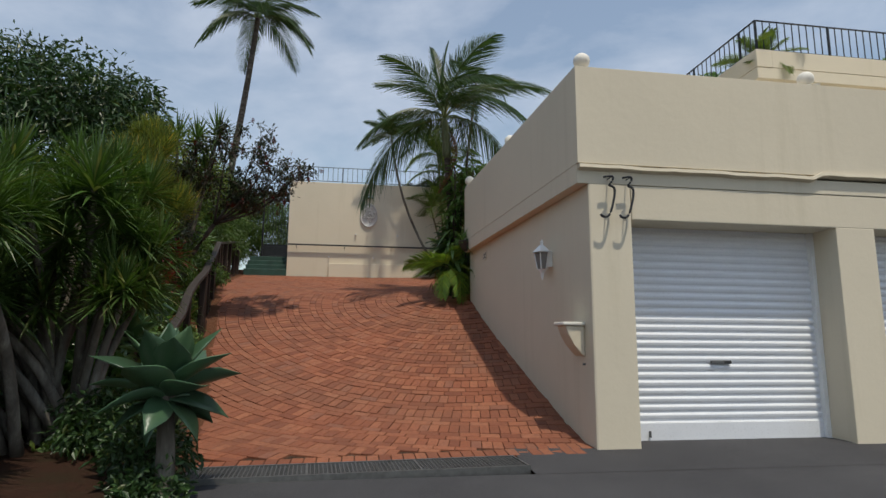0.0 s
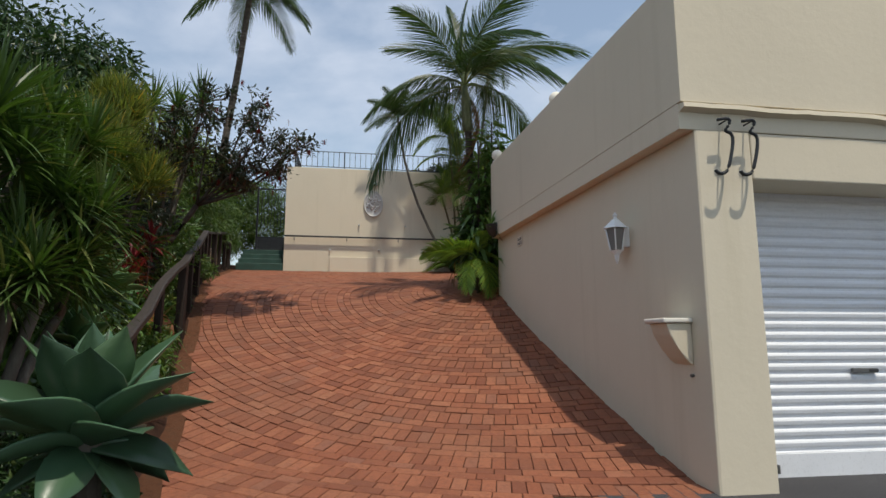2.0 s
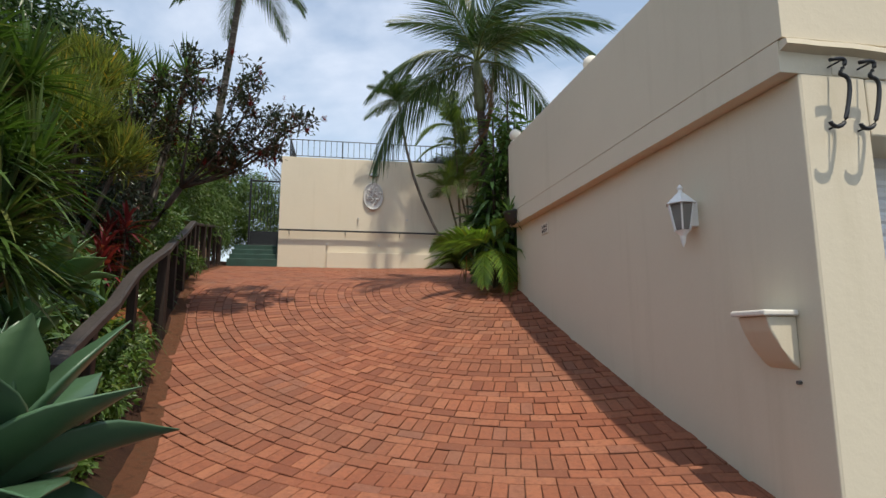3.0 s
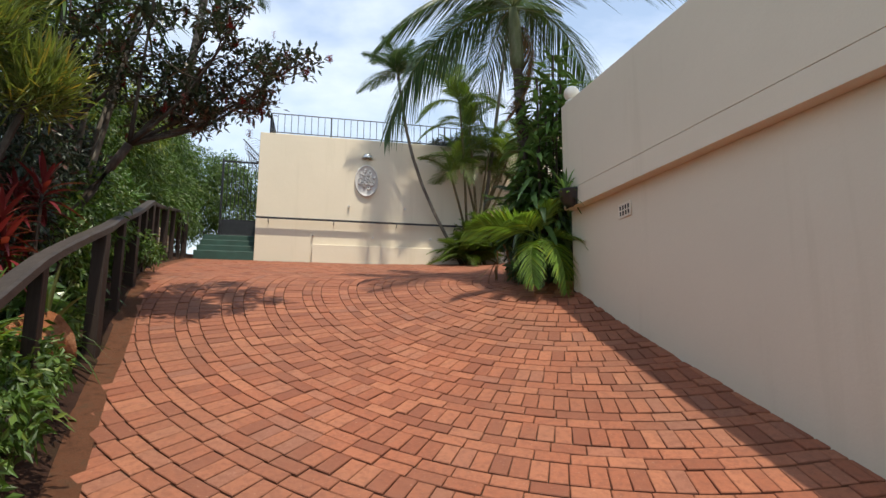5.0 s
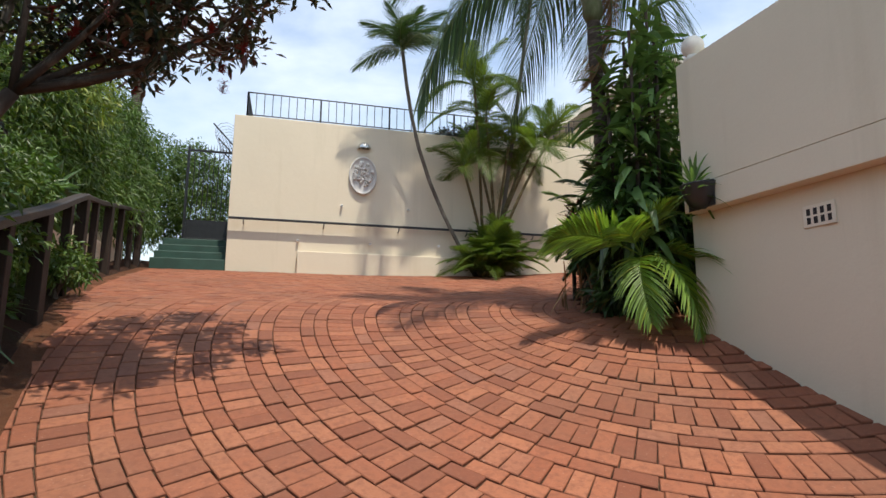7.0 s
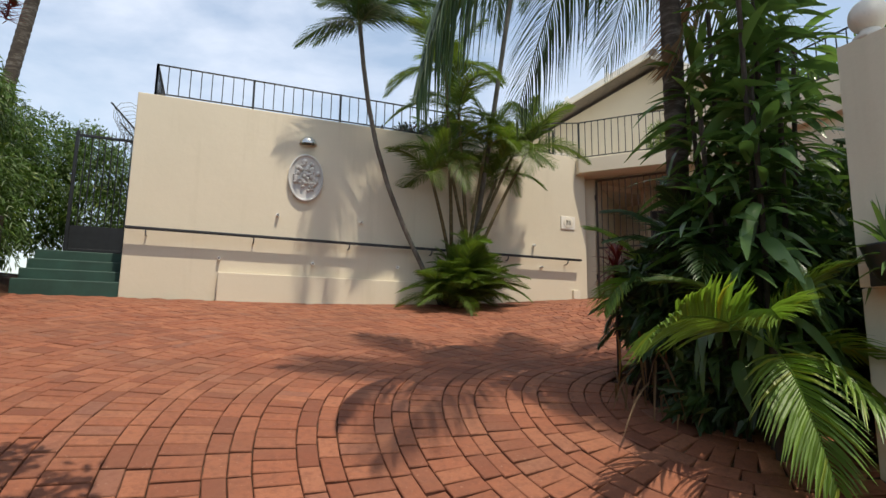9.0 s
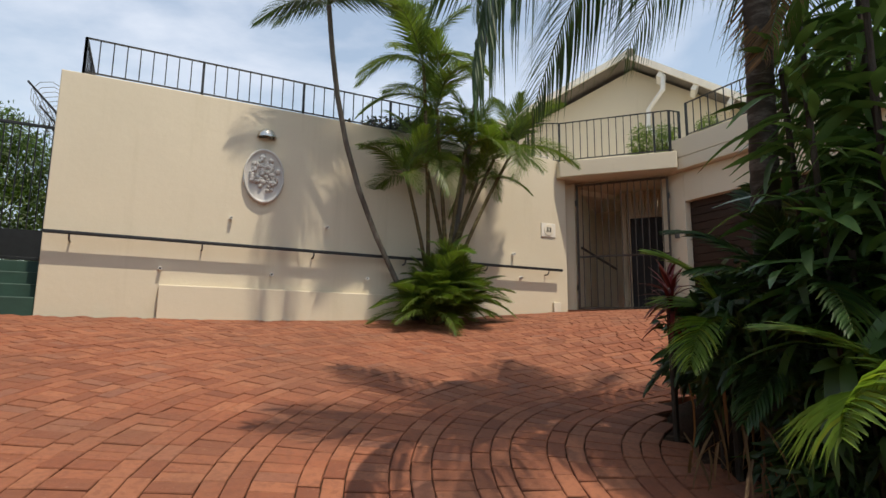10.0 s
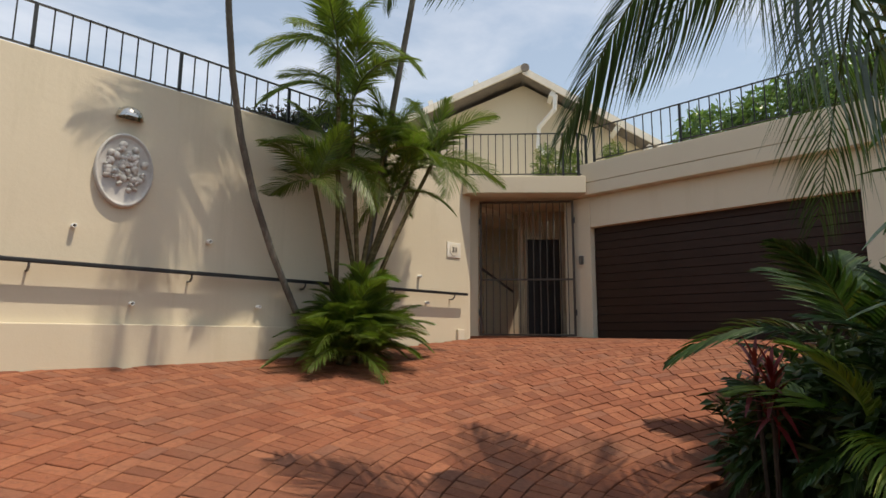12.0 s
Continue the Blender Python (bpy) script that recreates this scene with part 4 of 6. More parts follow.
DRAC = leaf("sword_leaf", (0.060, 0.115, 0.022), 0.4, 0.42, 0.25, tip=(0.20, 0.19, 0.07))
DARKLEAF = leaf("dark_leaf", (0.034, 0.074, 0.021), 0.5, 0.4, 0.2)
HEDGE = leaf("hedge_leaf", (0.070, 0.130, 0.024), 0.5, 0.45, 0.3, tip=(0.20, 0.24, 0.05))
LIME = leaf("lime_leaf", (0.16, 0.22, 0.035), 0.4, 0.5, 0.35)
BOTTLE = leaf("bottlebrush_leaf", (0.034, 0.050, 0.031), 0.45, 0.40, 0.15, tip=(0.13, 0.030, 0.030))
BROAD = leaf("broad_leaf", (0.115, 0.20, 0.070), 0.45, 0.27, 0.35, tip=(0.10, 0.17, 0.05))
AGAVE = leaf("agave_leaf", (0.052, 0.108, 0.055), 0.3, 0.36, 0.08, tip=(0.09, 0.16, 0.07))
PALEAGAVE = leaf("pale_agave_leaf", (0.085, 0.170, 0.062), 0.3, 0.36, 0.12, tip=(0.12, 0.20, 0.08))
RED = leaf("red_leaf", (0.15, 0.014, 0.018), 0.5, 0.42, 0.22, tip=(0.26, 0.07, 0.04))
BRUSH = leaf("red_flower", (0.16, 0.012, 0.014), 0.4, 0.7, 0.2)
GOLD = leaf("gold_twig", (0.17, 0.21, 0.05), 0.5, 0.5, 0.3, tip=(0.60, 0.38, 0.05))
DRY = leaf("dry_leaf", (0.16, 0.085, 0.035), 0.4, 0.7, 0.15)
TRUNK = bark("palm_trunk", (0.075, 0.060, 0.048), (0.19, 0.17, 0.145), 1.0)
SHAFT = bark("crownshaft", (0.12, 0.14, 0.075), (0.20, 0.20, 0.14), 0.0)
CANE = bark("cane", (0.11, 0.085, 0.04), (0.19, 0.16, 0.09), 1.0)
BARK = bark("tree_bark", (0.055, 0.042, 0.033), (0.13, 0.11, 0.09))
GREYBARK = bark("grey_stem", (0.13, 0.115, 0.095), (0.26, 0.24, 0.20))


def smooth_path(pts, n):
    pts = np.array(pts, float)
    t = np.linspace(0, len(pts) - 1, n)
    q = np.stack([np.interp(t, range(len(pts)), pts[:, k]) for k in range(3)], 1)
    for _ in range(3):
        q[1:-1] = (q[:-2] + 2 * q[1:-1] + q[2:]) / 4
    return q.tolist()


def ringed_trunk(pts, r0, r1, rings=0.09, sides=14):
    q = smooth_path(pts, 8)
    L = sum(math.dist(a, b) for a, b in zip(q, q[1:]))
    q = smooth_path(q, max(12, int(L / (rings / 2))))
    n = len(q)
    rad = [(r0 + (r1 - r0) * i / (n - 1)) * (1.0 + (0.045 if i % 2 else -0.02)) + (0.05 * math.exp(-i / 3) * r0 / 0.1) for i in range(n)]
    return tube(q, rad, sides)


def place(name, me, parent, m, label=""):
    ob = put(name, me, parent, label)
    ob.matrix_basis = m
    return ob


KING_FRONDS = [frond_mesh("frond", [KING, KINGRIB], 2.0, a, 78, 0.60, 0.020, h, s, vee=v_) for a, h, s, v_ in ((1.45, 0.7, 1, 0.2), (1.7, 0.9, 2, 0.1), (1.9, 1.0, 3, 0.0))]
FINE_FRONDS = [frond_mesh("frond", [KING, KINGRIB], 1.0, a, 56, 0.34, 0.016, 0.7, s, vee=0.1) for a, s in ((1.45, 4), (1.8, 5))]
CANE_FRONDS = [frond_mesh("frond", [ARECA, KINGRIB], 1.0, a, 50, 0.34, 0.0165, 0.5, s, vee=0.4) for a, s in ((0.6, 6), (1.05, 7), (1.35, 13))]
YOUNG_FRONDS = [frond_mesh("frond", [YOUNG, YOUNG], 1.1, a, 38, 0.46, 0.034, 0.4, s, 0.22) for a, s in ((0.9, 8), (1.3, 9))]
DARK_FRONDS = [frond_mesh("frond", [DARKLEAF, KINGRIB], 1.1, a, 28, 0.34, 0.040, 0.45, s, 0.2) for a, s in ((0.8, 10), (1.2, 12))]


def fan(parent, top, fronds, n, size, seed, lo=-20, hi=70, start=0.0, name="frond", label="", bare=None):
    """Fronds round a growing point; the lower ones hang."""
    rr = random.Random(seed)
    for i in range(n):
        el = hi + (lo - hi) * (i / max(1, n - 1)) + rr.uniform(-7, 7)
        az = start + i * 137.5 + rr.uniform(-14, 14)
        s = size * rr.uniform(0.85, 1.1)
        if bare and el < 22 and bare[0] < az % 360 < bare[1]:
            continue
        m = Matrix.Translation(top) @ Matrix.Rotation(radians(az), 4, "Z") @ Matrix.Rotation(radians(-el), 4, "Y") @ Matrix.Rotation(radians(rr.uniform(-25, 25)), 4, "X") @ Matrix.Scale(s, 4)
        place(name, fronds[min(len(fronds) - 1, int(i / n * len(fronds)))], parent, m, label)


def king_palm():
    b = (2.10, 11.12, float(land(2.10, 11.12)) - 0.1)
    ob = thing("king_palm", b, "tall feather palm with a dark ringed trunk beside the drive", "palm tree")
    top = Vector((-0.23, -0.24, 3.72))
    part("trunk", ringed_trunk([(0, 0, 0), (-0.02, -0.03, 1.2), (-0.09, -0.11, 2.2), (-0.16, -0.18, 2.95)], 0.074, 0.064), TRUNK, ob, smooth=True)
    part("crownshaft", tube([(-0.155, -0.175, 2.88), (-0.16, -0.18, 2.96), (-0.20, -0.21, 3.5), tuple(top)], [0.066, 0.098, 0.082, 0.05], 16), SHAFT, ob, "smooth grey-green crownshaft", True)
    fan(ob, top, KING_FRONDS, 16, 0.95, 3, -5, 72, 20, bare=(235, 350))
    spear = frond_mesh("spear_frond", [KING, KINGRIB], 1.7, 0.25, 40, 0.34, 0.03, 0.1, 44, vee=0.4)
    for a, e in ((0, -88), (120, -78)):
        place("spear_frond", spear, ob, Matrix.Translation(top) @ Matrix.Rotation(radians(a), 4, "Z") @ Matrix.Rotation(radians(e), 4, "Y") @ Matrix.Scale(1.05, 4))
    m = Matrix.Translation(top + Vector((0, 0, -0.15))) @ Matrix.Rotation(radians(8), 4, "Z") @ Matrix.Rotation(radians(48), 4, "Y") @ Matrix.Scale(0.6, 4)
    dry = place("dry_frond", KING_FRONDS[1].copy(), ob, m, "brown dry hanging frond")
    dry.data.materials[0] = DRY
    return ob


king_palm()


def lean_palm():
    b = (2.70, 16.80, 2.82)
    ob = thing("slender_palm", b, "thin leaning palm with a small arching crown by the wall", "palm tree")
    pts = [(0, 0, 0), (-0.42, 0.02, 0.78), (-0.85, -0.05, 1.32), (-1.22, -0.18, 2.2), (-1.43, -0.30, 2.95), (-1.54, -0.42, 3.5), (-1.65, -0.55, 4.22)]
    part("trunk", ringed_trunk(pts, 0.040, 0.033, 0.08, 10), GREYBARK, ob, smooth=True)
    fan(ob, Vector((-1.65, -0.55, 4.20)), FINE_FRONDS, 13, 0.98, 5, 40, 86, 80)
    return ob


lean_palm()


def cane_palm():
    b = Vector((2.85, 16.42, float(land(2.85, 16.42)) - 0.03))
    ob = thing("cane_palm", tuple(b), "clump of golden cane palms against the cream wall", "palm tree")
    rr = random.Random(8)
    canes = [((-0.35, -0.1, 3.75), 1.15, 9), ((-0.10, -0.05, 3.15), 1.05, 8), ((-0.22, 0.05, 2.35), 0.95, 8), ((0.30, -0.2, 2.55), 0.85, 7),
             ((0.75, -0.25, 2.45), 0.85, 8), ((1.05, -0.35, 2.65), 0.95, 9), ((-0.55, 0.0, 2.1), 0.75, 6), ((0.55, -0.1, 2.1), 0.7, 6)]
    for i, (top, size, n) in enumerate(canes):
        base = Vector((rr.uniform(-0.22, 0.22), rr.uniform(-0.15, 0.12), 0))
        t = Vector(top)
        mid = base.lerp(t, 0.5) - Vector((t.x * 0.12, 0, 0))
        part("cane", ringed_trunk([base, mid, t], 0.032, 0.024, 0.10, 8), CANE, ob, smooth=True)
        fan(ob, t, CANE_FRONDS, n + 1, size, 20 + i, 0, 82, rr.uniform(0, 360))
    for k in range(5):
        c = Vector((-0.24 + 0.12 * k, -0.16 + 0.05 * (k % 2), 0.06 + 0.16 * (k % 3)))
        fan(ob, c, CANE_FRONDS, 24, 0.76, 40 + k, 30, 90, k * 50)
    fan(ob, Vector((0.05, -0.25, 0.9)), YOUNG_FRONDS, 4, 0.42, 47, 30, 80, 10)
    part("tall_stem", ringed_trunk([(0.1, 0.1, 0), (0.35, 0, 2.0), (0.55, -0.2, 3.8), (0.75, -0.5, 6.0)], 0.045, 0.035, 0.1, 10), GREYBARK, ob, "slim grey stem", True)
    fan(ob, Vector((0.75, -0.5, 6.0)), FINE_FRONDS, 9, 1.2, 49, 5, 65, 80)
    return ob


cane_palm()


def tall_palm():
    ob = thing("tall_palm", (-4.75, 20, 3.0), "very tall slender palm against the sky", "palm tree")
    part("trunk", ringed_trunk([(0, 0, 0), (0.25, 0, 3.0), (0.60, 0, 5.5), (0.82, 0, 7.6), (0.98, 0, 9.7)], 0.13, 0.09, 0.14, 12), TRUNK, ob, smooth=True)
    fan(ob, Vector((0.98, 0, 9.7)), FINE_FRONDS, 15, 2.1, 61, 5, 70, 0)
    return ob


tall_palm()


def leaf_column():
    """Stems with large glossy drooping leaves beside the palm."""
    b = Vector((2.15, 10.62, float(land(2.15, 10.6))))
    ob = thing("corn_plant", tuple(b), "tall leafy plant with broad glossy drooping leaves", "shrub")
    rng = np.random.RandomState(5)
    meshes = []
    for k, L in enumerate((0.24, 0.29, 0.20)):
        V, F = blades(np.zeros((1, 3)), np.array([[1, 0, 0.05]]), L, L * 0.25, 0.65 + 0.2 * k, 6, "leaf", 0.12)
        V2 = V.copy()
        V2[:, 2] -= 0.002
        meshes.append(mesh_of("leaf", V, F, [BROAD], smooth=True))
    stems = [(-0.12, -0.12, 2.55), (0.16, 0.0, 2.95), (0.12, -0.16, 2.35), (-0.22, 0.12, 1.95), (0.30, 0.10, 2.70), (-0.16, -0.2, 1.6), (0.45, 0.25, 2.6), (-0.2, 0.0, 1.2), (0.1, 0.3, 2.7), (0.62, 0.1, 2.45), (0.02, -0.05, 2.1), (-0.1, 0.3, 2.2)]
    for x, y, h in stems:
        part("stem", tube(smooth_path([(x * 0.6, y * 0.6, -0.1), (x * 0.8, y * 0.9, h * 0.5), (x, y, h)], 9), 0.015, 7), BARK, ob)
        n = int(36 * h)
        for i in range(n):
            z = h * (0.24 + 0.78 * i / n)
            az, dz = rng.uniform(0, 360), rng.uniform(-35, 30) + 30 * (i / n)
            r = 0.03 + rng.uniform(0, 0.12)
            fx = x * (0.6 + 0.4 * z / h)
            fy = y * (0.6 + 0.4 * z / h)
            m = Matrix.Translation((fx, fy, z)) @ Matrix.Rotation(radians(az), 4, "Z") @ Matrix.Rotation(radians(-dz), 4, "Y") @ Matrix.Translation((r, 0, 0)) @ Matrix.Rotation(radians(rng.uniform(-30, 30)), 4, "X") @ Matrix.Scale(rng.uniform(0.75, 1.15), 4)
            place("leaf", meshes[i % 3], ob, m)
    return ob


leaf_column()


def wall_basket(y, z):
    """Half-round dark basket with arching strap leaves."""
    ob = thing("wall_basket", (side_x(y, 0.122), y, z), "dark half-round wall basket with arching strap leaves", "planter")
    bm = bmesh.new()
    rows = []
    for rad, h in ((0.03, -0.16), (0.09, -0.13), (0.13, -0.06), (0.15, 0.02), (0.155, 0.03), (0.14, 0.03), (0.12, -0.02)):
        rows.append([bm.verts.new((-rad * math.sin(math.pi * k / 14), rad * math.cos(math.pi * k / 14), h)) for k in range(15)])
    for a, b in zip(rows, rows[1:]):
        for k in range(14):
            bm.faces.new((a[k], a[k + 1], b[k + 1], b[k]))
    part("bowl", bm, BLACKM, ob, smooth=True)
    part("back_plate", box(-0.012, 0.0, -0.14, 0.14, -0.15, 0.045, 0.004), BLACKM, ob)
    place("leaf_clump", rosette_mesh("leaf_clump", BROAD, 34, 0.26, 0.03, 410, 0.05, 1.4, 0.7), ob, Matrix.Translation((-0.07, 0, 0.0)))
    return ob


wall_basket(9.86, 2.78)


def under_palm(x, y, z, fronds, n, size, seed, label, name="parlour_palm", lo=5, hi=75, start=0.0, stem=0.5):
    ob = thing(name, (x, y, z), label, "palm")
    for k in range(3):
        a = k * 2.1
        part("stem", tube([(0.05 * math.cos(a), 0.05 * math.sin(a), -0.08), (0.03 * math.cos(a), 0.03 * math.sin(a), stem)], [0.022, 0.015], 7), BARK, ob)
    fan(ob, Vector((0, 0, stem)), fronds, n, size, seed, lo, hi, start)
    return ob


def at(x, y, dz=0.0):
    return float(ground_height(np.array([x]), np.array([y]))[0]) + dz


young = thing("parlour_palm", (1.98, 10.40, at(1.98, 10.40)), "low palm with bright yellow-green fronds at the wall's end", "palm")
part("stem", tube([(0.02, 0.02, -0.08), (0.01, 0.0, 0.3), (0, 0, 0.66)], [0.03, 0.024, 0.02], 8), BARK, young)
for az, el, roll, size, k in ((-122, -14, 8, 0.66, 1), (-72, -16, -8, 0.72, 1), (174, 18, 40, 0.86, 0), (-150, 30, 25, 0.62, 0), (-40, 5, -15, 0.70, 1), (120, 55, 0, 0.62, 0), (60, 60, 0, 0.55, 0), (-95, 68, 10, 0.5, 0)):
    place("frond", YOUNG_FRONDS[k], young, Matrix.Translation((0, 0, 0.66)) @ Matrix.Rotation(radians(az), 4, "Z") @ Matrix.Rotation(radians(-el), 4, "Y") @ Matrix.Rotation(radians(roll), 4, "X") @ Matrix.Scale(size, 4))
under_palm(2.35, 10.95, at(2.35, 10.95), DARK_FRONDS, 12, 0.7, 72, "dark green low palm under the tall palm", start=40, stem=0.55)
under_palm(2.4, 11.55, at(2.4, 11.55), DARK_FRONDS, 12, 0.52, 73, "dark green low palm at the bed's edge", start=200, stem=0.45)
under_palm(2.0, 11.3, at(2.0, 11.3), YOUNG_FRONDS, 5, 0.6, 74, "low palm with bright green fronds in the bed", start=150, stem=0.75, hi=65)
under_palm(3.4, 11.7, at(3.4, 11.7), DARK_FRONDS, 11, 0.6, 75, "dark green low palm deep in the bed", start=300, stem=0.5)
under_palm(2.1, 11.0, at(2.1, 11.0), DARK_FRONDS, 13, 0.62, 78, "dark spiky palm round the tall palm trunk", start=70, stem=1.0, lo=-10, hi=80)
under_palm(3.9, 11.6, at(3.9, 11.6), DARK_FRONDS, 11, 1.1, 76, "dark palm deep in the shade of the bed", start=10, stem=0.7)


def cordyline(x, y, z, h, mat, size, seed, label):
    """Stems with spirals of broad leaves."""
    ob = thing("cordyline", (x, y, z), label, "plant")
    rr = random.Random(seed)
    me = []
    for g in (0.25, 0.55, 0.85):
        V, F = blades(np.zeros((1, 3)), np.array([[1.0, 0, 0.0]]), 0.42 * size, 0.062 * size, g, 6, "leaf", 0.15)
        me.append(mesh_of("leaf", V, F, [mat], smooth=True))
    for k in range(3):
        p = Vector((rr.uniform(-0.15, 0.15), rr.uniform(-0.15, 0.15), h * rr.uniform(0.75, 1.0)))
        part("stem", tube([(p.x * 0.4, p.y * 0.4, -0.08), tuple(p)], 0.012, 6), BARK, ob)
        for i in range(22):
            m = Matrix.Translation(p + Vector((0, 0, 0.06 - 0.008 * i))) @ Matrix.Rotation(radians(137.5 * i + rr.uniform(-12, 12)), 4, "Z") @ Matrix.Rotation(radians(-(80 - 3.6 * i + rr.uniform(-8, 8))), 4, "Y") @ Matrix.Scale(rr.uniform(0.8, 1.1), 4)
            place("leaf", me[i // 8], ob, m)
    return ob


cordyline(2.06, 11.72, at(2.06, 11.72), 0.98, RED, 0.42, 81, "deep red cordyline among the palms")
cordyline(-2.9, 8.6, at(-2.9, 8.6), 0.7, RED, 0.95, 82, "red-leaved cordyline behind the fence")
cordyline(-3.1, 9.4, at(-3.1, 9.4), 1.0, RED, 0.95, 83, "red-leaved cordyline behind the fence")
cordyline(-2.45, 8.35, at(-2.45, 8.35), 1.05, RED, 0.62, 85, "red-leaved cordyline leaning over the fence rail")
cordyline(-2.62, 8.95, at(-2.62, 8.95), 1.15, RED, 0.62, 86, "red-leaved cordyline behind the fence")
cordyline(-2.3, 7.7, at(-2.3, 7.7), 0.55, BROAD, 0.7, 87, "green broad-leaved cordyline under the fence rail")
cordyline(-2.5, 7.6, at(-2.5, 7.6), 0.35, RED, 0.7, 84, "red-leaved low cordyline beside the fence")


def dry_litter():
    """Loose dry blades hanging and lying at the palms' foot."""
    ob = thing("dry_fronds", (2.1, 11.1, at(2.1, 11.1)), "brown dry fronds and roots under the palms", "dry leaves")
    rng = np.random.RandomState(3)
    me = []
    for L in (0.22, 0.34, 0.46):
        V, F = blades(np.zeros((1, 3)), np.array([[1.0, 0, 0.0]]), L, 0.018, 0.4, 4, "strap", 0.2)
        me.append(mesh_of("dry_blade", V, F, [DRY]))
    for i in range(150):
        a, r = rng.uniform(0, 6.28), rng.uniform(0, 0.6)
        m = Matrix.Translation((r * math.cos(a) + 0.1, 0.8 * r * math.sin(a), rng.uniform(0.03, 0.5))) @ Matrix.Rotation(rng.uniform(0, 6.28), 4, "Z") @ Matrix.Rotation(rng.uniform(0.2, 1.3), 4, "Y")
        place("dry_blade", me[i % 3], ob, m)
    return ob


dry_litter()


def agave(x, y, z, size, seed, label, stem=0.45, n=40, wide=1.0, mat=None):
    """Soft broad leaves in a spiral on a short trunk."""
    ob = thing("agave", (x, y, z), label, "agave")
    me = []
    for k, (g, w) in enumerate(((0.04, 0.27), (0.14, 0.29), (0.35, 0.28))):
        V, F = blades(np.zeros((1, 3)), np.array([[1.0, 0, 0.0]]), 0.53, w * 0.86 * wide, g, 9, "agave", 0.12)
        V2 = V.copy()
        tt = np.repeat(np.linspace(0, 1, 10), 3)
        V2[:, 2] -= 0.022 * (1 - tt) + 0.003
        V2[1::3, 2] -= 0.012 * (1 - tt[1::3])
        n = len(V)
        F2 = (F[:, ::-1] + n)
        rim = []
        for i in range(9):
            rim += [[3 * i, 3 * i + 3, n + 3 * i + 3, n + 3 * i], [3 * i + 5, 3 * i + 2, n + 3 * i + 2, n + 3 * i + 5]]
        allF = np.concatenate([F, F2, np.array(rim)])
        me.append(mesh_of("leaf", np.concatenate([V, V2]), allF, [mat or PALEAGAVE], smooth=True))
    part("stem", tube([(0.05, 0, -0.25), (0.02, 0, stem * 0.5), (0, 0, stem)], [0.07, 0.06, 0.05], 10), GREYBARK, ob)
    rr = random.Random(seed)
    for i in range(n):
        el = 84 - 122 * (i / (n - 1)) ** 1.1 + rr.uniform(-5, 5)
        s = size * (0.72 + 0.36 * math.sin(math.pi * min(1, i / n * 1.2))) * rr.uniform(0.92, 1.06)
        m = Matrix.Translation((0, 0, stem + 0.08 - 0.16 * i / n)) @ Matrix.Rotation(radians(i * 137.5 + rr.uniform(-8, 8)), 4, "Z") @ Matrix.Rotation(radians(-el), 4, "Y") @ Matrix.Translation((0.03, 0, 0)) @ Matrix.Rotation(radians(rr.uniform(-30, 30)), 4, "X") @ Matrix.Scale(s, 4)
        place("leaf", me[min(2, int(i / n * 3))], ob, m)
    return ob


agave(-1.08, 3.95, at(-1.2, 3.95), 0.86, 5, "large grey-green agave with broad soft leaves at the drive's corner", 0.70, 46, 1.15, AGAVE)
agave(-2.28, 6.85, at(-2.28, 6.85), 0.72, 6, "smaller pale green agave among the shrubs", 0.98)
agave(-2.62, 6.5, at(-2.62, 6.5), 0.7, 11, "smaller pale green agave beneath the dragon tree", 1.02)
agave(-2.15, 6.2, at(-2.15, 6.2), 0.55, 12, "small pale green agave among the low shrubs", 0.72)
agave(-2.55, 7.6, at(-2.55, 7.6), 0.7, 7, "smaller pale green agave beside the fence", 0.75)
agave(-3.35, 13.2, at(-3.35, 13.2), 0.7, 9, "pale green agave behind the low wall", 0.8)


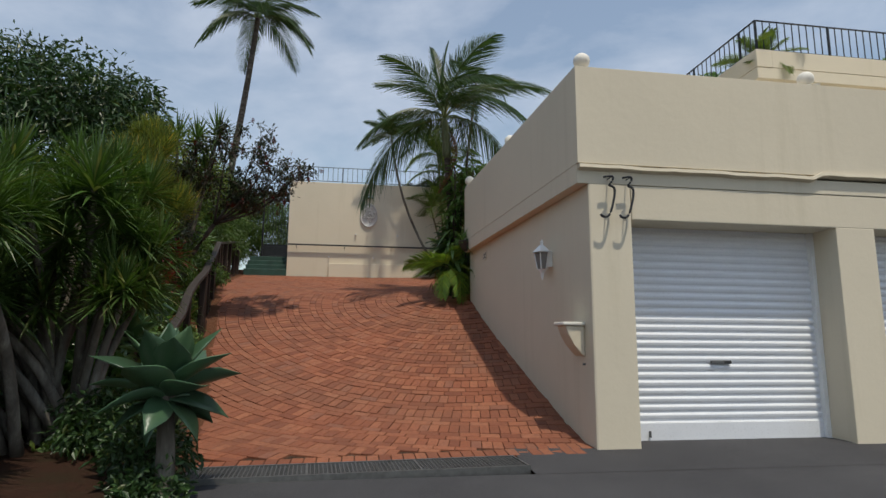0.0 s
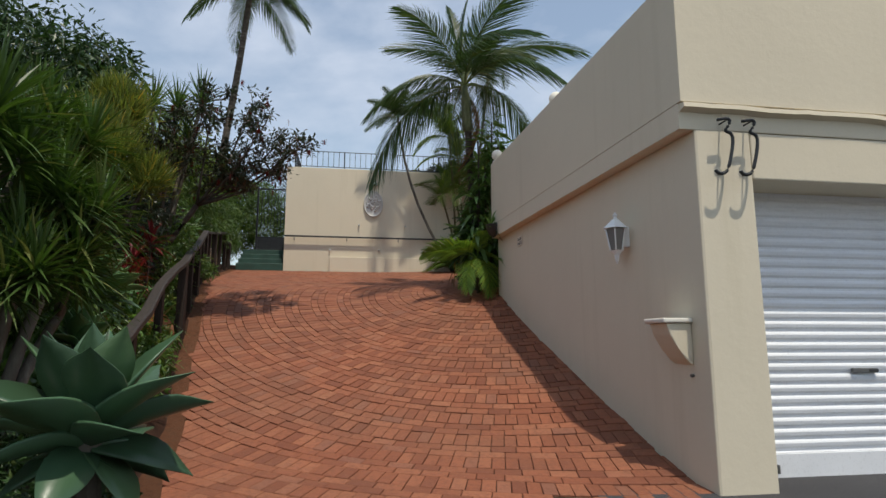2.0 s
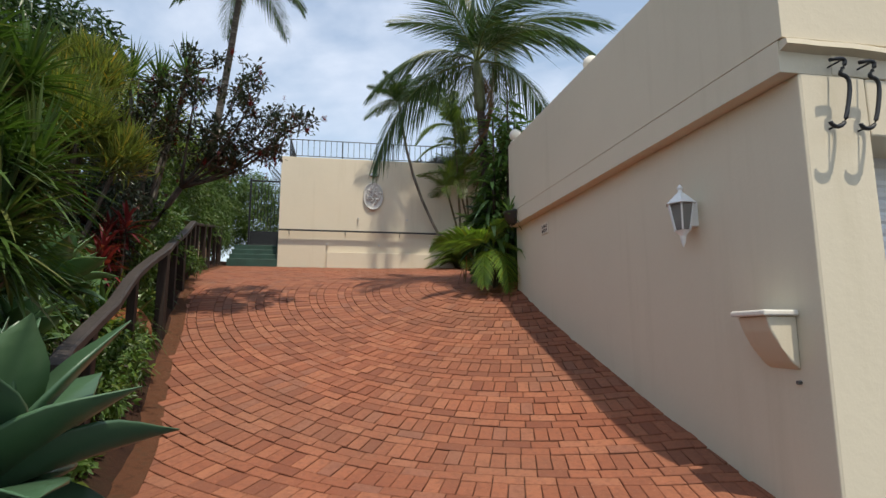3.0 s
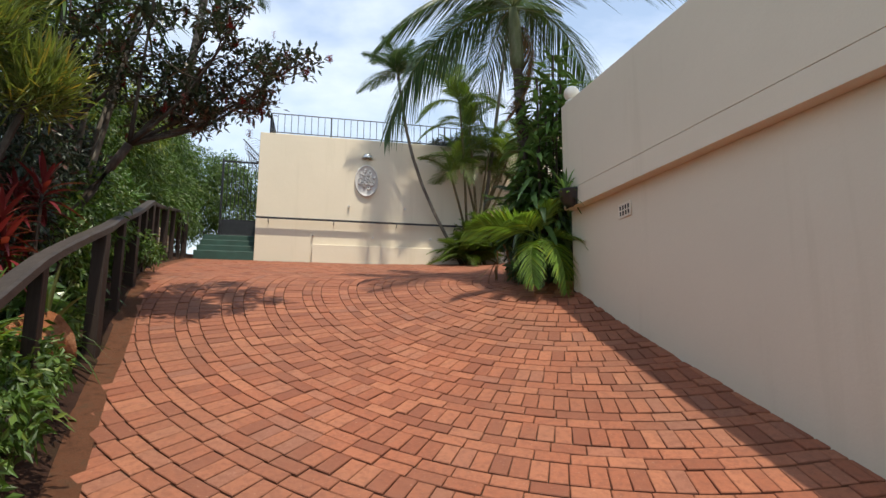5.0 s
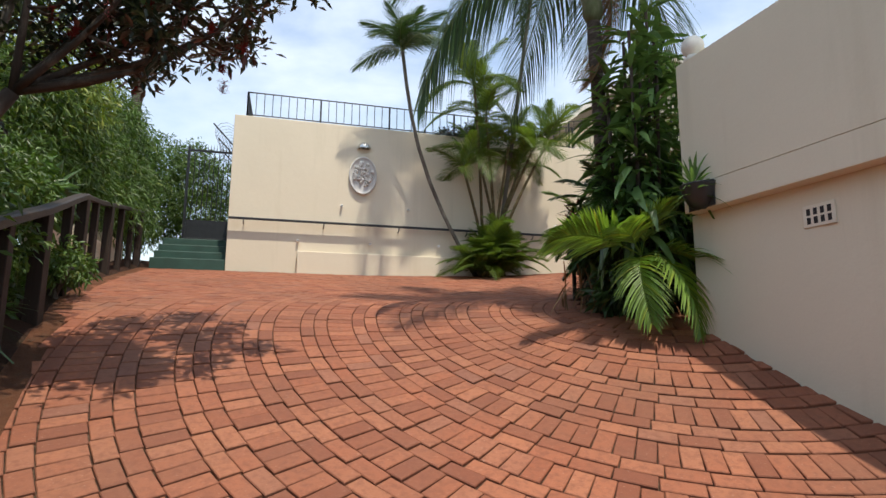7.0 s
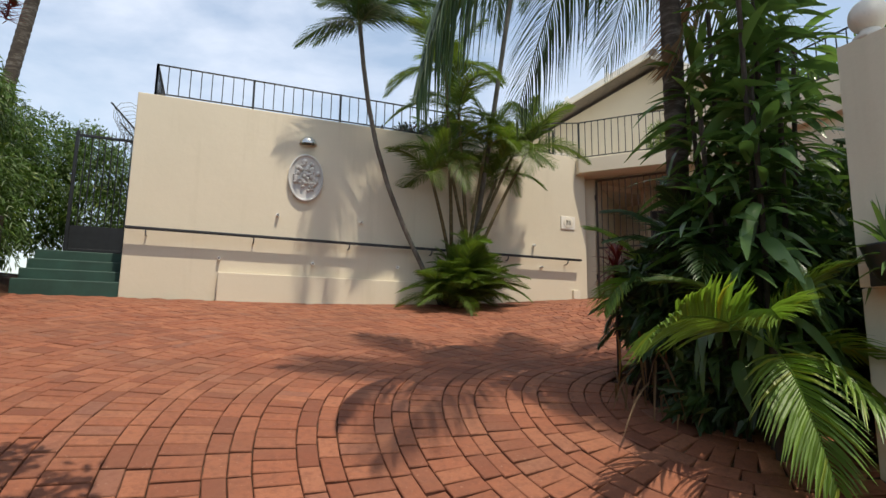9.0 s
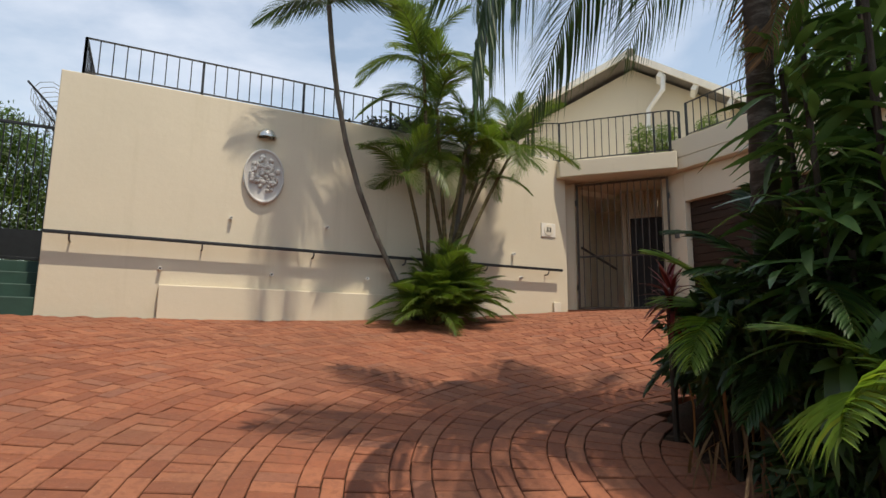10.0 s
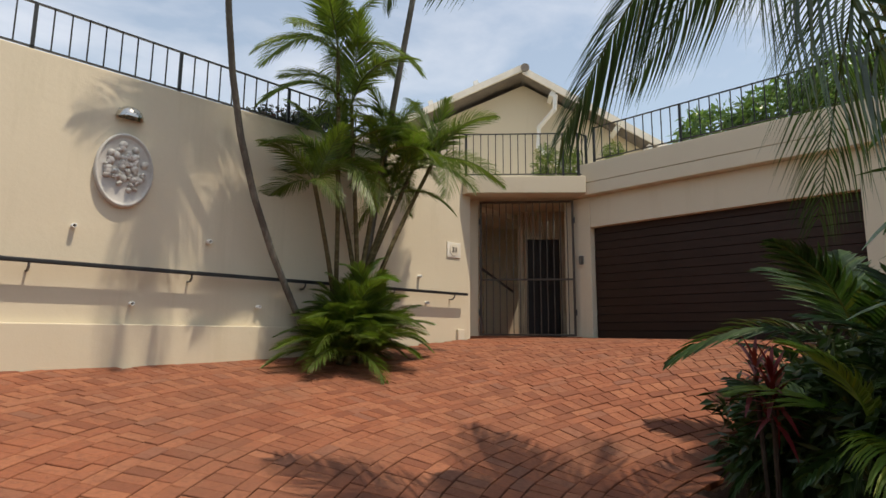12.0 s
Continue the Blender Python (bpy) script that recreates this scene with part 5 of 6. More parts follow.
def sword_tree():
    """Many grey stems with heads of narrow leaves."""
    b = (-2.35, 5.35, at(-2.35, 5.35))
    ob = thing("dragon_tree", b, "many-stemmed dragon tree with dense heads of narrow green leaves", "tree")
    heads = [rosette_mesh("head", DRAC, 110, 0.43, 0.026, s, -0.45, 1.45, 0.28) for s in (31, 32, 33)]
    rr = random.Random(17)
    tips = [(0.45, -0.9, 2.0), (0.65, -0.35, 1.5), (0.1, -1.1, 1.75), (-0.35, -0.6, 2.2), (-0.85, -0.9, 1.85), (-1.3, -0.4, 2.0), (0.35, 0.2, 1.95), (-0.2, 0.4, 2.35),
            (-1.6, -1.1, 1.65), (-0.6, -1.3, 1.4), (-1.2, -1.3, 1.5), (0.6, -0.75, 1.3), (0.0, -0.5, 1.45), (-1.9, -0.3, 2.2), (-2.2, -1.0, 1.85), (-0.9, 0.3, 2.35), (0.3, -0.2, 2.3),
            (0.55, 0.0, 1.2), (-0.2, -0.9, 1.15), (-0.6, -0.2, 1.8), (0.5, -0.3, 1.75), (-1.0, -0.7, 1.3), (-2.6, -0.6, 2.0), (-1.7, -0.7, 2.05),
            # southern heads, mostly out of view, added to shade the bed's near corner
            (-0.5, -1.9, 1.9), (-1.2, -2.0, 2.0), (-0.3, -2.4, 1.9), (-1.0, -2.6, 2.1), (0.25, -2.5, 1.5), (-1.8, -1.8, 2.0), (0.1, -1.9, 1.6), (-0.1, -1.7, 1.1), (-0.4, -2.1, 1.2), (-0.7, -1.6, 1.5), (0.0, -2.8, 1.4), (-0.6, -3.0, 1.6)]
    for i, t in enumerate(tips):
        foot = (-0.1, -0.9) if t[1] < -1.5 else (0.15, -0.3)
        t = (t[0], t[1] * 0.85, t[2] + 0.12) if t[1] < -1.5 else t
        base = Vector((foot[0] + rr.uniform(-0.2, 0.2), foot[1] + rr.uniform(-0.2, 0.2), -0.12))
        t = Vector(t)
        mid = base.lerp(t, 0.5) + Vector(((base.x - t.x) * 0.2, (base.y - t.y) * 0.2, 0.05))
        part("stem", tube(smooth_path([base, mid, t], 10), [0.045 - 0.002 * k for k in range(10)], 8), GREYBARK, ob, smooth=True)
        place("head", heads[i % 3], ob, Matrix.Translation(t) @ Matrix.Rotation(rr.uniform(0, 6), 4, "Z") @ Matrix.Rotation(rr.uniform(-0.3, 0.3), 4, "X") @ Matrix.Scale(rr.uniform(0.85, 1.2), 4))
        for k in range(2):
            side = t + Vector((rr.uniform(-0.3, 0.3), rr.uniform(-0.3, 0.3), rr.uniform(-0.22, 0.12)))
            part("stem", tube([tuple(t.lerp(mid, 0.35)), tuple(side)], [0.02, 0.014], 6), GREYBARK, ob, smooth=True)
            place("head", heads[(i + k) % 3], ob, Matrix.Translation(side) @ Matrix.Rotation(rr.uniform(0, 6), 4, "Z") @ Matrix.Rotation(rr.uniform(-0.4, 0.4), 4, "X") @ Matrix.Scale(rr.uniform(0.65, 0.9), 4))
    return ob


sword_tree()
far_heads = rosette_mesh("head", DRAC, 60, 0.55, 0.034, 36, -0.7, 1.4, 0.3)


def small_dragon(x, y, h, seed):
    ob = thing("dragon_tree", (x, y, at(x, y)), "thin dragon tree with spiky heads above the shrubs", "tree")
    rr = random.Random(seed)
    for k in range(5):
        t = Vector((rr.uniform(-0.6, 0.6), rr.uniform(-0.5, 0.5), h * rr.uniform(0.8, 1.03)))
        part("stem", tube(smooth_path([(0, 0, -0.1), (t.x * 0.5, t.y * 0.5, h * 0.45), t], 9), 0.028, 7), GREYBARK, ob, smooth=True)
        place("head", far_heads, ob, Matrix.Translation(t) @ Matrix.Rotation(rr.uniform(0, 6), 4, "Z"))
    return ob


small_dragon(-3.0, 10.2, 3.1, 5)
small_dragon(-3.5, 8.3, 2.6, 6)


def bottlebrush():
    b = Vector((-3.0, 9.7, at(-3.0, 9.7)))
    ob = thing("bottlebrush_tree", tuple(b), "small spreading tree with dark narrow leaves and red brush flowers", "tree")
    rr = random.Random(23)
    segs, tips = [], []
    fork = Vector((0.75, -0.05, 1.5))
    segs.append((smooth_path([(0, 0, -0.15), (0.12, 0, 0.5), (0.45, -0.05, 1.0), fork], 8), [0.055, 0.052, 0.05, 0.047, 0.044, 0.042, 0.04, 0.038]))
    segs.append((smooth_path([(0.05, 0.05, -0.1), (-0.1, 0.1, 0.8), (0.1, 0.2, 1.7)], 7), [0.045, 0.042, 0.04, 0.036, 0.032, 0.03, 0.026]))
    limbs = [(fork, (2.05, -0.1, 2.35)), (fork, (1.85, 0.5, 2.75)), (fork, (1.7, -0.55, 2.55)), (fork, (1.35, 0.1, 3.0)), (fork, (1.0, -0.5, 2.9)),
             ((0.1, 0.2, 1.7), (0.6, 0.5, 3.05)), ((0.1, 0.2, 1.7), (0.25, -0.3, 2.8)), ((0.1, 0.2, 1.7), (-0.2, 0.3, 2.5)), (fork, (2.2, 0.25, 2.6)), (fork, (1.5, 0.7, 2.3))]
    for a, b in limbs:
        a, b = Vector(a), Vector(b)
        bend = a.lerp(b, 0.5) + Vector((0.0, 0.0, -0.16)) + Vector((rr.uniform(-0.1, 0.1), rr.uniform(-0.1, 0.1), 0))
        line = [Vector(p) for p in smooth_path([a, bend, b], 9)]
        segs.append((line, [0.023 - 0.0019 * k for k in range(9)]))
        for j in range(3, 9):
            for _ in range(2):
                d = Vector((rr.uniform(-0.8, 1.0), rr.uniform(-1, 1), rr.uniform(-0.15, 0.8))).normalized()
                q = line[j] + d * rr.uniform(0.16, 0.34)
                m = line[j].lerp(q, 0.5) + Vector((0, 0, -0.03))
                segs.append(([line[j], m, q], [0.010, 0.008, 0.005]))
                tips.append((q, d))
                for _ in range(2):
                    e = (d + Vector((rr.uniform(-1, 1), rr.uniform(-1, 1), rr.uniform(-0.3, 0.9)))).normalized()
                    w = m.lerp(q, rr.random()) + e * rr.uniform(0.1, 0.2)
                    segs.append(([m.lerp(q, 0.5), w], [0.006, 0.004]))
                    tips.append((w, e))
    bm = bmesh.new()
    for pts, rad in segs:
        add_tube(bm, pts, rad, 6)
    part("trunk", bm, BARK, ob, smooth=True)
    rng = np.random.RandomState(6)
    T = np.array([t for t, d in tips])
    k = rng.choice(rng.permutation(len(T))[: len(T) * 3 // 4], 7000)
    off = rng.normal(size=(len(k), 3)) * np.array([0.05, 0.05, 0.04])
    D = unit(off + rng.normal(size=off.shape) * 0.08 + np.array([0, 0, 0.03]))
    V, F = blades(T[k] + off, D, rng.uniform(0.05, 0.09, len(k)), 0.032, 0.1, 2, "leaf", 0.1)
    place("crown", mesh_of("crown", V, F, [BOTTLE]), ob, Matrix.Identity(4))
    j = rng.choice(len(T), min(70, len(T)), replace=False)
    for i in j:
        n = 90
        h = rng.uniform(0, 0.09, n)
        a = rng.uniform(0, 6.28, n)
        P = np.c_[0 * h, 0 * h, -h]
        V, F = blades(P, np.c_[np.cos(a), np.sin(a), 0 * a + 0.2], 0.045, 0.006, 0.0, 1, "strap", 0.0)
        place("flower", mesh_of("flower", V, F, [BRUSH]), ob, Matrix.Translation(T[i] + rng.normal(size=3) * 0.08) @ Matrix.Rotation(rng.uniform(-0.6, 0.6), 4, "X"))
    return ob


bottlebrush()


def bush(name, at_, clumps, n, ll, lw, mat, seed, label, category="shrub", stems=4, flat=0.8, inner=0.45, fall=0.3):
    """A shrub or tree: clumps is a list of (x, y, z, radius) from its foot."""
    ob = thing(name, at_, label, category)
    C = [c[:3] for c in clumps]
    V, F = clump_cloud(C, [c[3] for c in clumps], n, ll, lw, seed, flat, inner, fall)
    place("crown", mesh_of("crown", V, F, [mat]), ob, Matrix.Identity(4))
    rr = random.Random(seed)
    bm = bmesh.new()
    for k in range(stems):
        c = C[(k * 3) % len(C)]
        add_tube(bm, smooth_path([(rr.uniform(-0.08, 0.08), rr.uniform(-0.08, 0.08), -0.15), (c[0] * 0.4, c[1] * 0.4, c[2] * 0.5), c], 6), [0.03 * (1 + 0.3 * c[2])] * 2 + [0.02] * 4, 6)
    part("trunk", bm, BARK, ob)
    return ob


def spread(seed, n, box_, r0, r1):
    rr = random.Random(seed)
    return [(rr.uniform(*box_[0]), rr.uniform(*box_[1]), rr.uniform(*box_[2]), rr.uniform(r0, r1)) for _ in range(n)]


# the tall dark tree and the paler one behind it
bush("shade_tree", (-5.6, 11.2, at(-5.6, 11.2)), [(-1.6, 0, 3.4, 1.0), (-0.6, 0.2, 3.9, 1.1), (0.4, -0.2, 3.5, 1.0), (1.1, 0.1, 3.1, 0.85), (-0.2, -0.6, 2.6, 1.2), (-1.5, -0.5, 2.4, 1.1), (1.0, -0.5, 2.1, 0.9), (0.1, 0.3, 1.4, 1.2), (-2.3, 0, 2.6, 1.0)] + spread(2, 10, ((-2, 1.5), (-0.6, 0.6), (1.8, 4.5)), 0.35, 0.6),
     26000, 0.15, 0.05, DARKLEAF, 101, "large dense dark green tree above the garden", "tree")
bush("lime_tree", (-4.6, 14.0, at(-4.6, 14.0)), [(0.3, 0, 2.9, 0.9), (-0.7, 0.3, 3.3, 0.9), (0.8, 0.2, 2.3, 0.8), (-1.6, 0.4, 3.6, 0.9), (-2.4, 0.6, 3.9, 0.9), (0, 0, 1.6, 1.0)], 12000, 0.12, 0.035, LIME, 102, "pale yellow-green tree behind the dark one", "tree")
# clipped bamboo hedge beside the gate
hedge_c = [(-3.62 - 0.2 * math.sin(k * 1.7), 13.4 + 0.40 * k, 0.85, 0.62) for k in range(13)] + [(-3.7, 13.6 + 0.40 * k, 1.6, 0.62) for k in range(14)] + [(-3.78, 13.7 + 0.40 * k, 2.3 - 0.008 * (k - 8) ** 2 + (0.35 if k > 6 else 0.0), 0.58) for k in range(15)] + [(-3.9 + 0.25 * k, 18.9 + 0.2 * k, 1.4 + 0.6 * (k % 2), 0.6) for k in range(4)]
bush("bamboo_hedge", (-4.12, 15.8, at(-4.12, 15.8)), [(x + 3.8, y - 15.8, z + 0.05 * (y - 15.8), r) for x, y, z, r in hedge_c], 60000, 0.115, 0.024, HEDGE, 103, "dense clipped hedge of fine leaves beside the gate", "hedge", 8, 0.9, 0.65, 0.6)
bush("far_hedge", (-3.2, 20.0, 3.2), [(-0.6, 0, 1.2, 0.9), (0.3, -0.2, 1.2, 0.7), (0.9, 0.0, 1.0, 0.7), (0.2, 0.2, 2.1, 0.7), (0.8, 0.2, 2.0, 0.65), (-0.6, 0.1, 2.4, 0.8), (0.1, 0.3, 2.6, 0.5)], 16000, 0.12, 0.028, HEDGE, 104, "sunlit yellow-green hedge beyond the gate", "hedge")


def pencil_bush(x, y, clumps, seed, label):
    """Bundles of thin upright twigs."""
    ob = thing("pencil_bush", (x, y, at(x, y)), label, "shrub")
    rng = np.random.RandomState(seed)
    Vs = []
    for cx, cy, cz, r in clumps:
        n = 1900
        P = np.array([cx, cy, cz]) + rng.normal(size=(n, 3)) * r * 0.45
        D = unit((P - np.array([cx, cy, cz - r])) + rng.normal(size=(n, 3)) * 0.12)
        Vs.append(blades(P, D, rng.uniform(0.08, 0.2, n), 0.017, 0.0, 2, "strap", 0.3))
    V, F = join(*Vs)
    place("twig_mass", mesh_of("twig_mass", V, F, [GOLD]), ob, Matrix.Identity(4))
    bm = bmesh.new()
    for cx, cy, cz, r in clumps:
        add_tube(bm, smooth_path([(0, 0, -0.1), (cx * 0.5, cy * 0.5, cz * 0.5), (cx, cy, cz)], 6), 0.025, 6)
    part("trunk", bm, BARK, ob)
    return ob


pencil_bush(-3.25, 8.7, [(0.30, 0.1, 2.85, 0.26), (0.1, -0.2, 2.5, 0.30), (0.15, 0.1, 3.05, 0.20), (0.65, 0.0, 1.95, 0.24), (0.35, -0.3, 2.2, 0.28), (0.0, 0.2, 2.75, 0.26)], 9, "golden and orange pencil-stemmed bush")

# undergrowth along the drive
low = [(-2.75, 9.4, 0.75, 0.36, HEDGE), (-2.85, 10.1, 0.9, 0.42, HEDGE), (-2.85, 10.9, 0.6, 0.3, HEDGE), (-1.12, 3.85, 0.10, 0.24, DARKLEAF), (-2.3, 6.5, 0.75, 0.34, HEDGE), (-2.75, 7.6, 0.9, 0.36, HEDGE), (-2.3, 5.75, 0.5, 0.3, BROAD), (-2.9, 6.2, 1.1, 0.45, HEDGE), (-1.75, 4.7, 0.28, 0.30, DARKLEAF), (-1.30, 4.35, 0.20, 0.30, DARKLEAF), (-2.9, 4.2, 0.35, 0.45, DARKLEAF), (-3.4, 5.6, 0.6, 0.7, DARKLEAF), (-2.3, 6.2, 0.35, 0.32, HEDGE), (-1.92, 6.75, 0.28, 0.24, HEDGE), (-2.02, 7.3, 0.30, 0.26, HEDGE), (-2.15, 7.85, 0.28, 0.24, HEDGE),
       (-3.1, 7.0, 0.9, 0.6, BROAD), (-2.62, 8.75, 0.42, 0.2, BROAD), (-3.5, 7.4, 1.2, 0.75, DARKLEAF), (-3.6, 9.0, 0.8, 0.6, BROAD), (-3.8, 10.2, 1.0, 0.7, DARKLEAF), (-3.45, 11.0, 0.8, 0.5, BROAD), (-2.75, 11.9, 0.3, 0.26, HEDGE),
       (-3.8, 11.9, 1.0, 0.65, HEDGE), (-4.3, 8.6, 1.7, 0.9, DARKLEAF), (-3.2, 9.6, 1.5, 0.5, BOTTLE), (-3.0, 9.1, 1.0, 0.4, BOTTLE), (-3.3, 10.6, 1.3, 0.5, BOTTLE), (-3.2, 8.2, 0.9, 0.4, HEDGE), (-4.4, 6.6, 1.4, 0.9, DARKLEAF), (-4.6, 4.8, 1.0, 0.9, DARKLEAF), (-3.5, 12.5, 0.9, 0.45, HEDGE), (-5.2, 3.3, 1.0, 0.9, DARKLEAF), (-3.6, 12.9, 0.85, 0.4, BROAD)]
for i, (x, y, z, r, mat) in enumerate(low):
    big = mat is BROAD
    words = {DARKLEAF.name: "dense dark green shrub under the trees", HEDGE.name: "low bright green leafy shrub by the drive", BOTTLE.name: "dark shrub with red flower tips behind the fence", BROAD.name: "broad-leaved green shrub behind the fence"}[mat.name]
    n = int((2600 if not big else 1000) * max(0.5, r / 0.4) ** 2)
    bush("shrub", (x, y, at(x, y)), [(0, 0, z, r), (r * 0.6, -r * 0.3, z * 0.8, r * 0.7), (-r * 0.6, r * 0.4, z * 0.85, r * 0.75), (r * 0.1, r * 0.6, z * 1.2, r * 0.6), (-r * 0.3, -r * 0.5, z * 0.6, r * 0.7)],
         n, 0.07 if not big else 0.20, 0.028 if not big else 0.075, mat, 200 + i, words, "shrub", 3)

# low creeping plants on the soil between the drive and the trees
rng = np.random.RandomState(77)
n = 15000
gy_ = rng.uniform(4.6, 13.5, n)
gx_ = left_edge(gy_) - 0.30 - rng.uniform(0, 1.0, n) ** 1.4 * 1.4
patch = np.sin(gx_ * 5.1 + gy_ * 2.3) + np.cos(gy_ * 4.3 - gx_ * 3.1)
sel = patch > -0.5
P_ = np.c_[gx_, gy_, garden(gx_, gy_) + rng.uniform(0.0, 0.22, n) * np.clip(patch + 0.6, 0.2, 1.4)][sel]
D_ = rng.normal(size=P_.shape) + np.array([0.2, -0.1, 0.5])
V, F = blades(P_, D_, rng.uniform(0.05, 0.12, len(P_)), 0.04, 0.3, 2, "leaf", 0.15, side=np.cross(D_, rng.normal(size=D_.shape)))
cover = put("groundcover", mesh_of("groundcover", V, F, [HEDGE]))
tagged(cover, "low green creeping plants over the red soil", "groundcover", kind="stuff")
for i, (x, y, s) in enumerate(((-2.35, 5.2, 0.6), (-2.65, 8.9, 0.75), (-2.75, 10.4, 0.8), (-2.5, 6.9, 0.7), (-3.0, 7.9, 0.9), (-2.5, 8.0, 1.1), (-2.4, 8.7, 0.8))):
    ob = thing("spider_plant", (x, y, at(x, y)), "clump of long arching pale green strap leaves", "plant")
    place("leaf_clump", rosette_mesh("leaf_clump", LIME if i % 2 else DRAC, 44, 0.75 * s, 0.045 * s, 400 + i, 0.1, 1.4, 0.8), ob, Matrix.Translation((0, 0, 0.12)))
    part("stem", tube([(0, 0, -0.1), (0, 0, 0.14)], 0.03, 8), BARK, ob)

# right-hand beds and roof garden
for i, (x, y, z, r, n) in enumerate([(3.3, 10.7, 0.5, 0.6, 2200), (4.2, 11.0, 0.7, 0.8, 3000), (3.3, 11.6, 0.4, 0.5, 1800), (4.6, 11.7, 0.45, 0.5, 1600), (2.3, 11.1, 0.75, 0.45, 3000), (2.6, 10.75, 0.9, 0.5, 3200), (2.7, 11.65, 0.55, 0.42, 2400), (2.15, 10.8, 0.35, 0.3, 1500), (3.6, 10.6, 1.3, 0.7, 3500)]):
    bush("shrub", (x, y, at(x, y)), [(0, 0, z, r), (r * 0.5, -r * 0.2, z * 0.8, r * 0.6), (-r * 0.5, r * 0.3, z * 0.7, r * 0.6)], n, 0.12, 0.045, DARKLEAF, 300 + i, "dark shaded shrub in the palm bed", "shrub", 3)
bush("roof_hedge", (8.0, 12.0, 5.58), [(0, 1.9, 0.75, 0.5), (0.1, 1.0, 0.85, 0.6), (0.0, 0.1, 0.9, 0.65), (0.2, -0.9, 0.95, 0.65), (0.6, 2.5, 0.5, 0.45), (0.6, -1.7, 0.9, 0.6), (3.2, -3.2, 0.9, 0.7), (4.2, -3.0, 1.2, 0.9), (5.2, -2.6, 1.5, 1.0)], 15000, 0.17, 0.06, BROAD, 320, "lush broad-leaved hedge on the garage roof", "hedge")
fp = under_palm(7.25, 8.35, 5.58, CANE_FRONDS, 16, 0.8, 330, "feathery potted palm on the roof corner", "potted_palm", 10, 85, 0, 0.25)
for i, (x, y) in enumerate(((6.75, 16.25), (7.0, 15.95), (7.15, 15.2))):
    bush("potted_shrub", (x, y, 5.68 if y > 15.5 else 5.585), [(0, 0, 0.35, 0.2), (0.05, 0.05, 0.6, 0.16), (-0.05, 0, 0.15, 0.14)], 900, 0.10, 0.018, ARECA, 340 + i, "wispy potted shrub behind the balcony railing", "plant", 2)
bush("terrace_shrub", (2.3, 17.75, 5.5), [(0, 0, 0.42, 0.3), (-0.55, 0, 0.32, 0.26), (0.5, 0.05, 0.5, 0.34), (0.9, 0, 0.6, 0.36), (-1.0, 0, 0.25, 0.2)], 5000, 0.09, 0.035, BOTTLE, 350, "dark shrub behind the terrace railing", "shrub", 3)
bush("distant_tree", (15.5, 21.0, 6.0), [(0, 0, 2.0, 1.6), (1.5, 0.5, 1.8, 1.4), (-1.4, 0.2, 1.5, 1.2)], 5000, 0.3, 0.12, DARKLEAF, 351, "dark tree beyond the house", "tree")


def urn(x, y, z):
    ob = thing("garden_urn", (x, y, z), "white moulded garden urn on the terrace", "urn")
    part("foot", lathe([(0.10, 0), (0.10, 0.03), (0.05, 0.06), (0.04, 0.12)], 20), STUCCO, ob, smooth=True)
    part("bowl", lathe([(0.04, 0.12), (0.14, 0.17), (0.19, 0.27), (0.20, 0.33), (0.235, 0.345), (0.235, 0.37), (0.19, 0.37), (0.17, 0.32)], 24), STUCCO, ob, smooth=True)
    return ob


urn(5.3, 17.4, 5.5)


def boulder(x, y, z):
    """A rough split stone with flat broken faces."""
    rr = random.Random(91)
    bm = bmesh.new()
    bmesh.ops.create_icosphere(bm, subdivisions=4, radius=1.0)
    cuts = [(Vector((rr.gauss(0, 1), rr.gauss(0, 1), rr.gauss(0, 0.8))).normalized(), rr.uniform(0.62, 0.85)) for _ in range(11)]
    for v in bm.verts:
        p = v.co.copy()
        for nrm, d in cuts:
            over = p.dot(nrm) - d
            if over > 0:
                p -= nrm * over * 0.92
        w = 1 + 0.035 * math.sin(9 * p.x + 4 * p.z) + 0.025 * math.sin(13 * p.y - 7 * p.z + 1) + rr.uniform(-0.012, 0.012)
        v.co = Vector((p.x * 0.24, p.y * 0.30, p.z * 0.26)) * w
    me = bpy.data.meshes.new("red_boulder")
    bm.to_mesh(me)
    bm.free()
    me.materials.append(ROCK)
    ob = put("red_boulder", me)
    ob.location, ob.rotation_euler = (x, y, z + 0.13), (0.2, -0.15, 0.5)
    tagged(ob, "rough red-orange boulder beside the fence post", "rock")
    return ob


boulder(-2.36, 8.52, at(-2.36, 8.52))


# ---- the brick pavers, laid in rings round the palm bed ----
RING = (2.5, 11.0)
GAP = 0.0055


def paver_mesh(w, l, h=0.05, c=0.0045):
    v = [(-w, -l, -h), (w, -l, -h), (w, l, -h), (-w, l, -h), (-w, -l, -c), (w, -l, -c), (w, l, -c), (-w, l, -c),
         (-w + c, -l + c, 0), (w - c, -l + c, 0), (w - c, l - c, 0), (-w + c, l - c, 0)]
    f = [(0, 1, 5, 4), (1, 2, 6, 5), (2, 3, 7, 6), (3, 0, 4, 7), (4, 5, 9, 8), (5, 6, 10, 9), (6, 7, 11, 10), (7, 4, 8, 11), (8, 9, 10, 11)]
    return np.array(v, float), np.array(f)


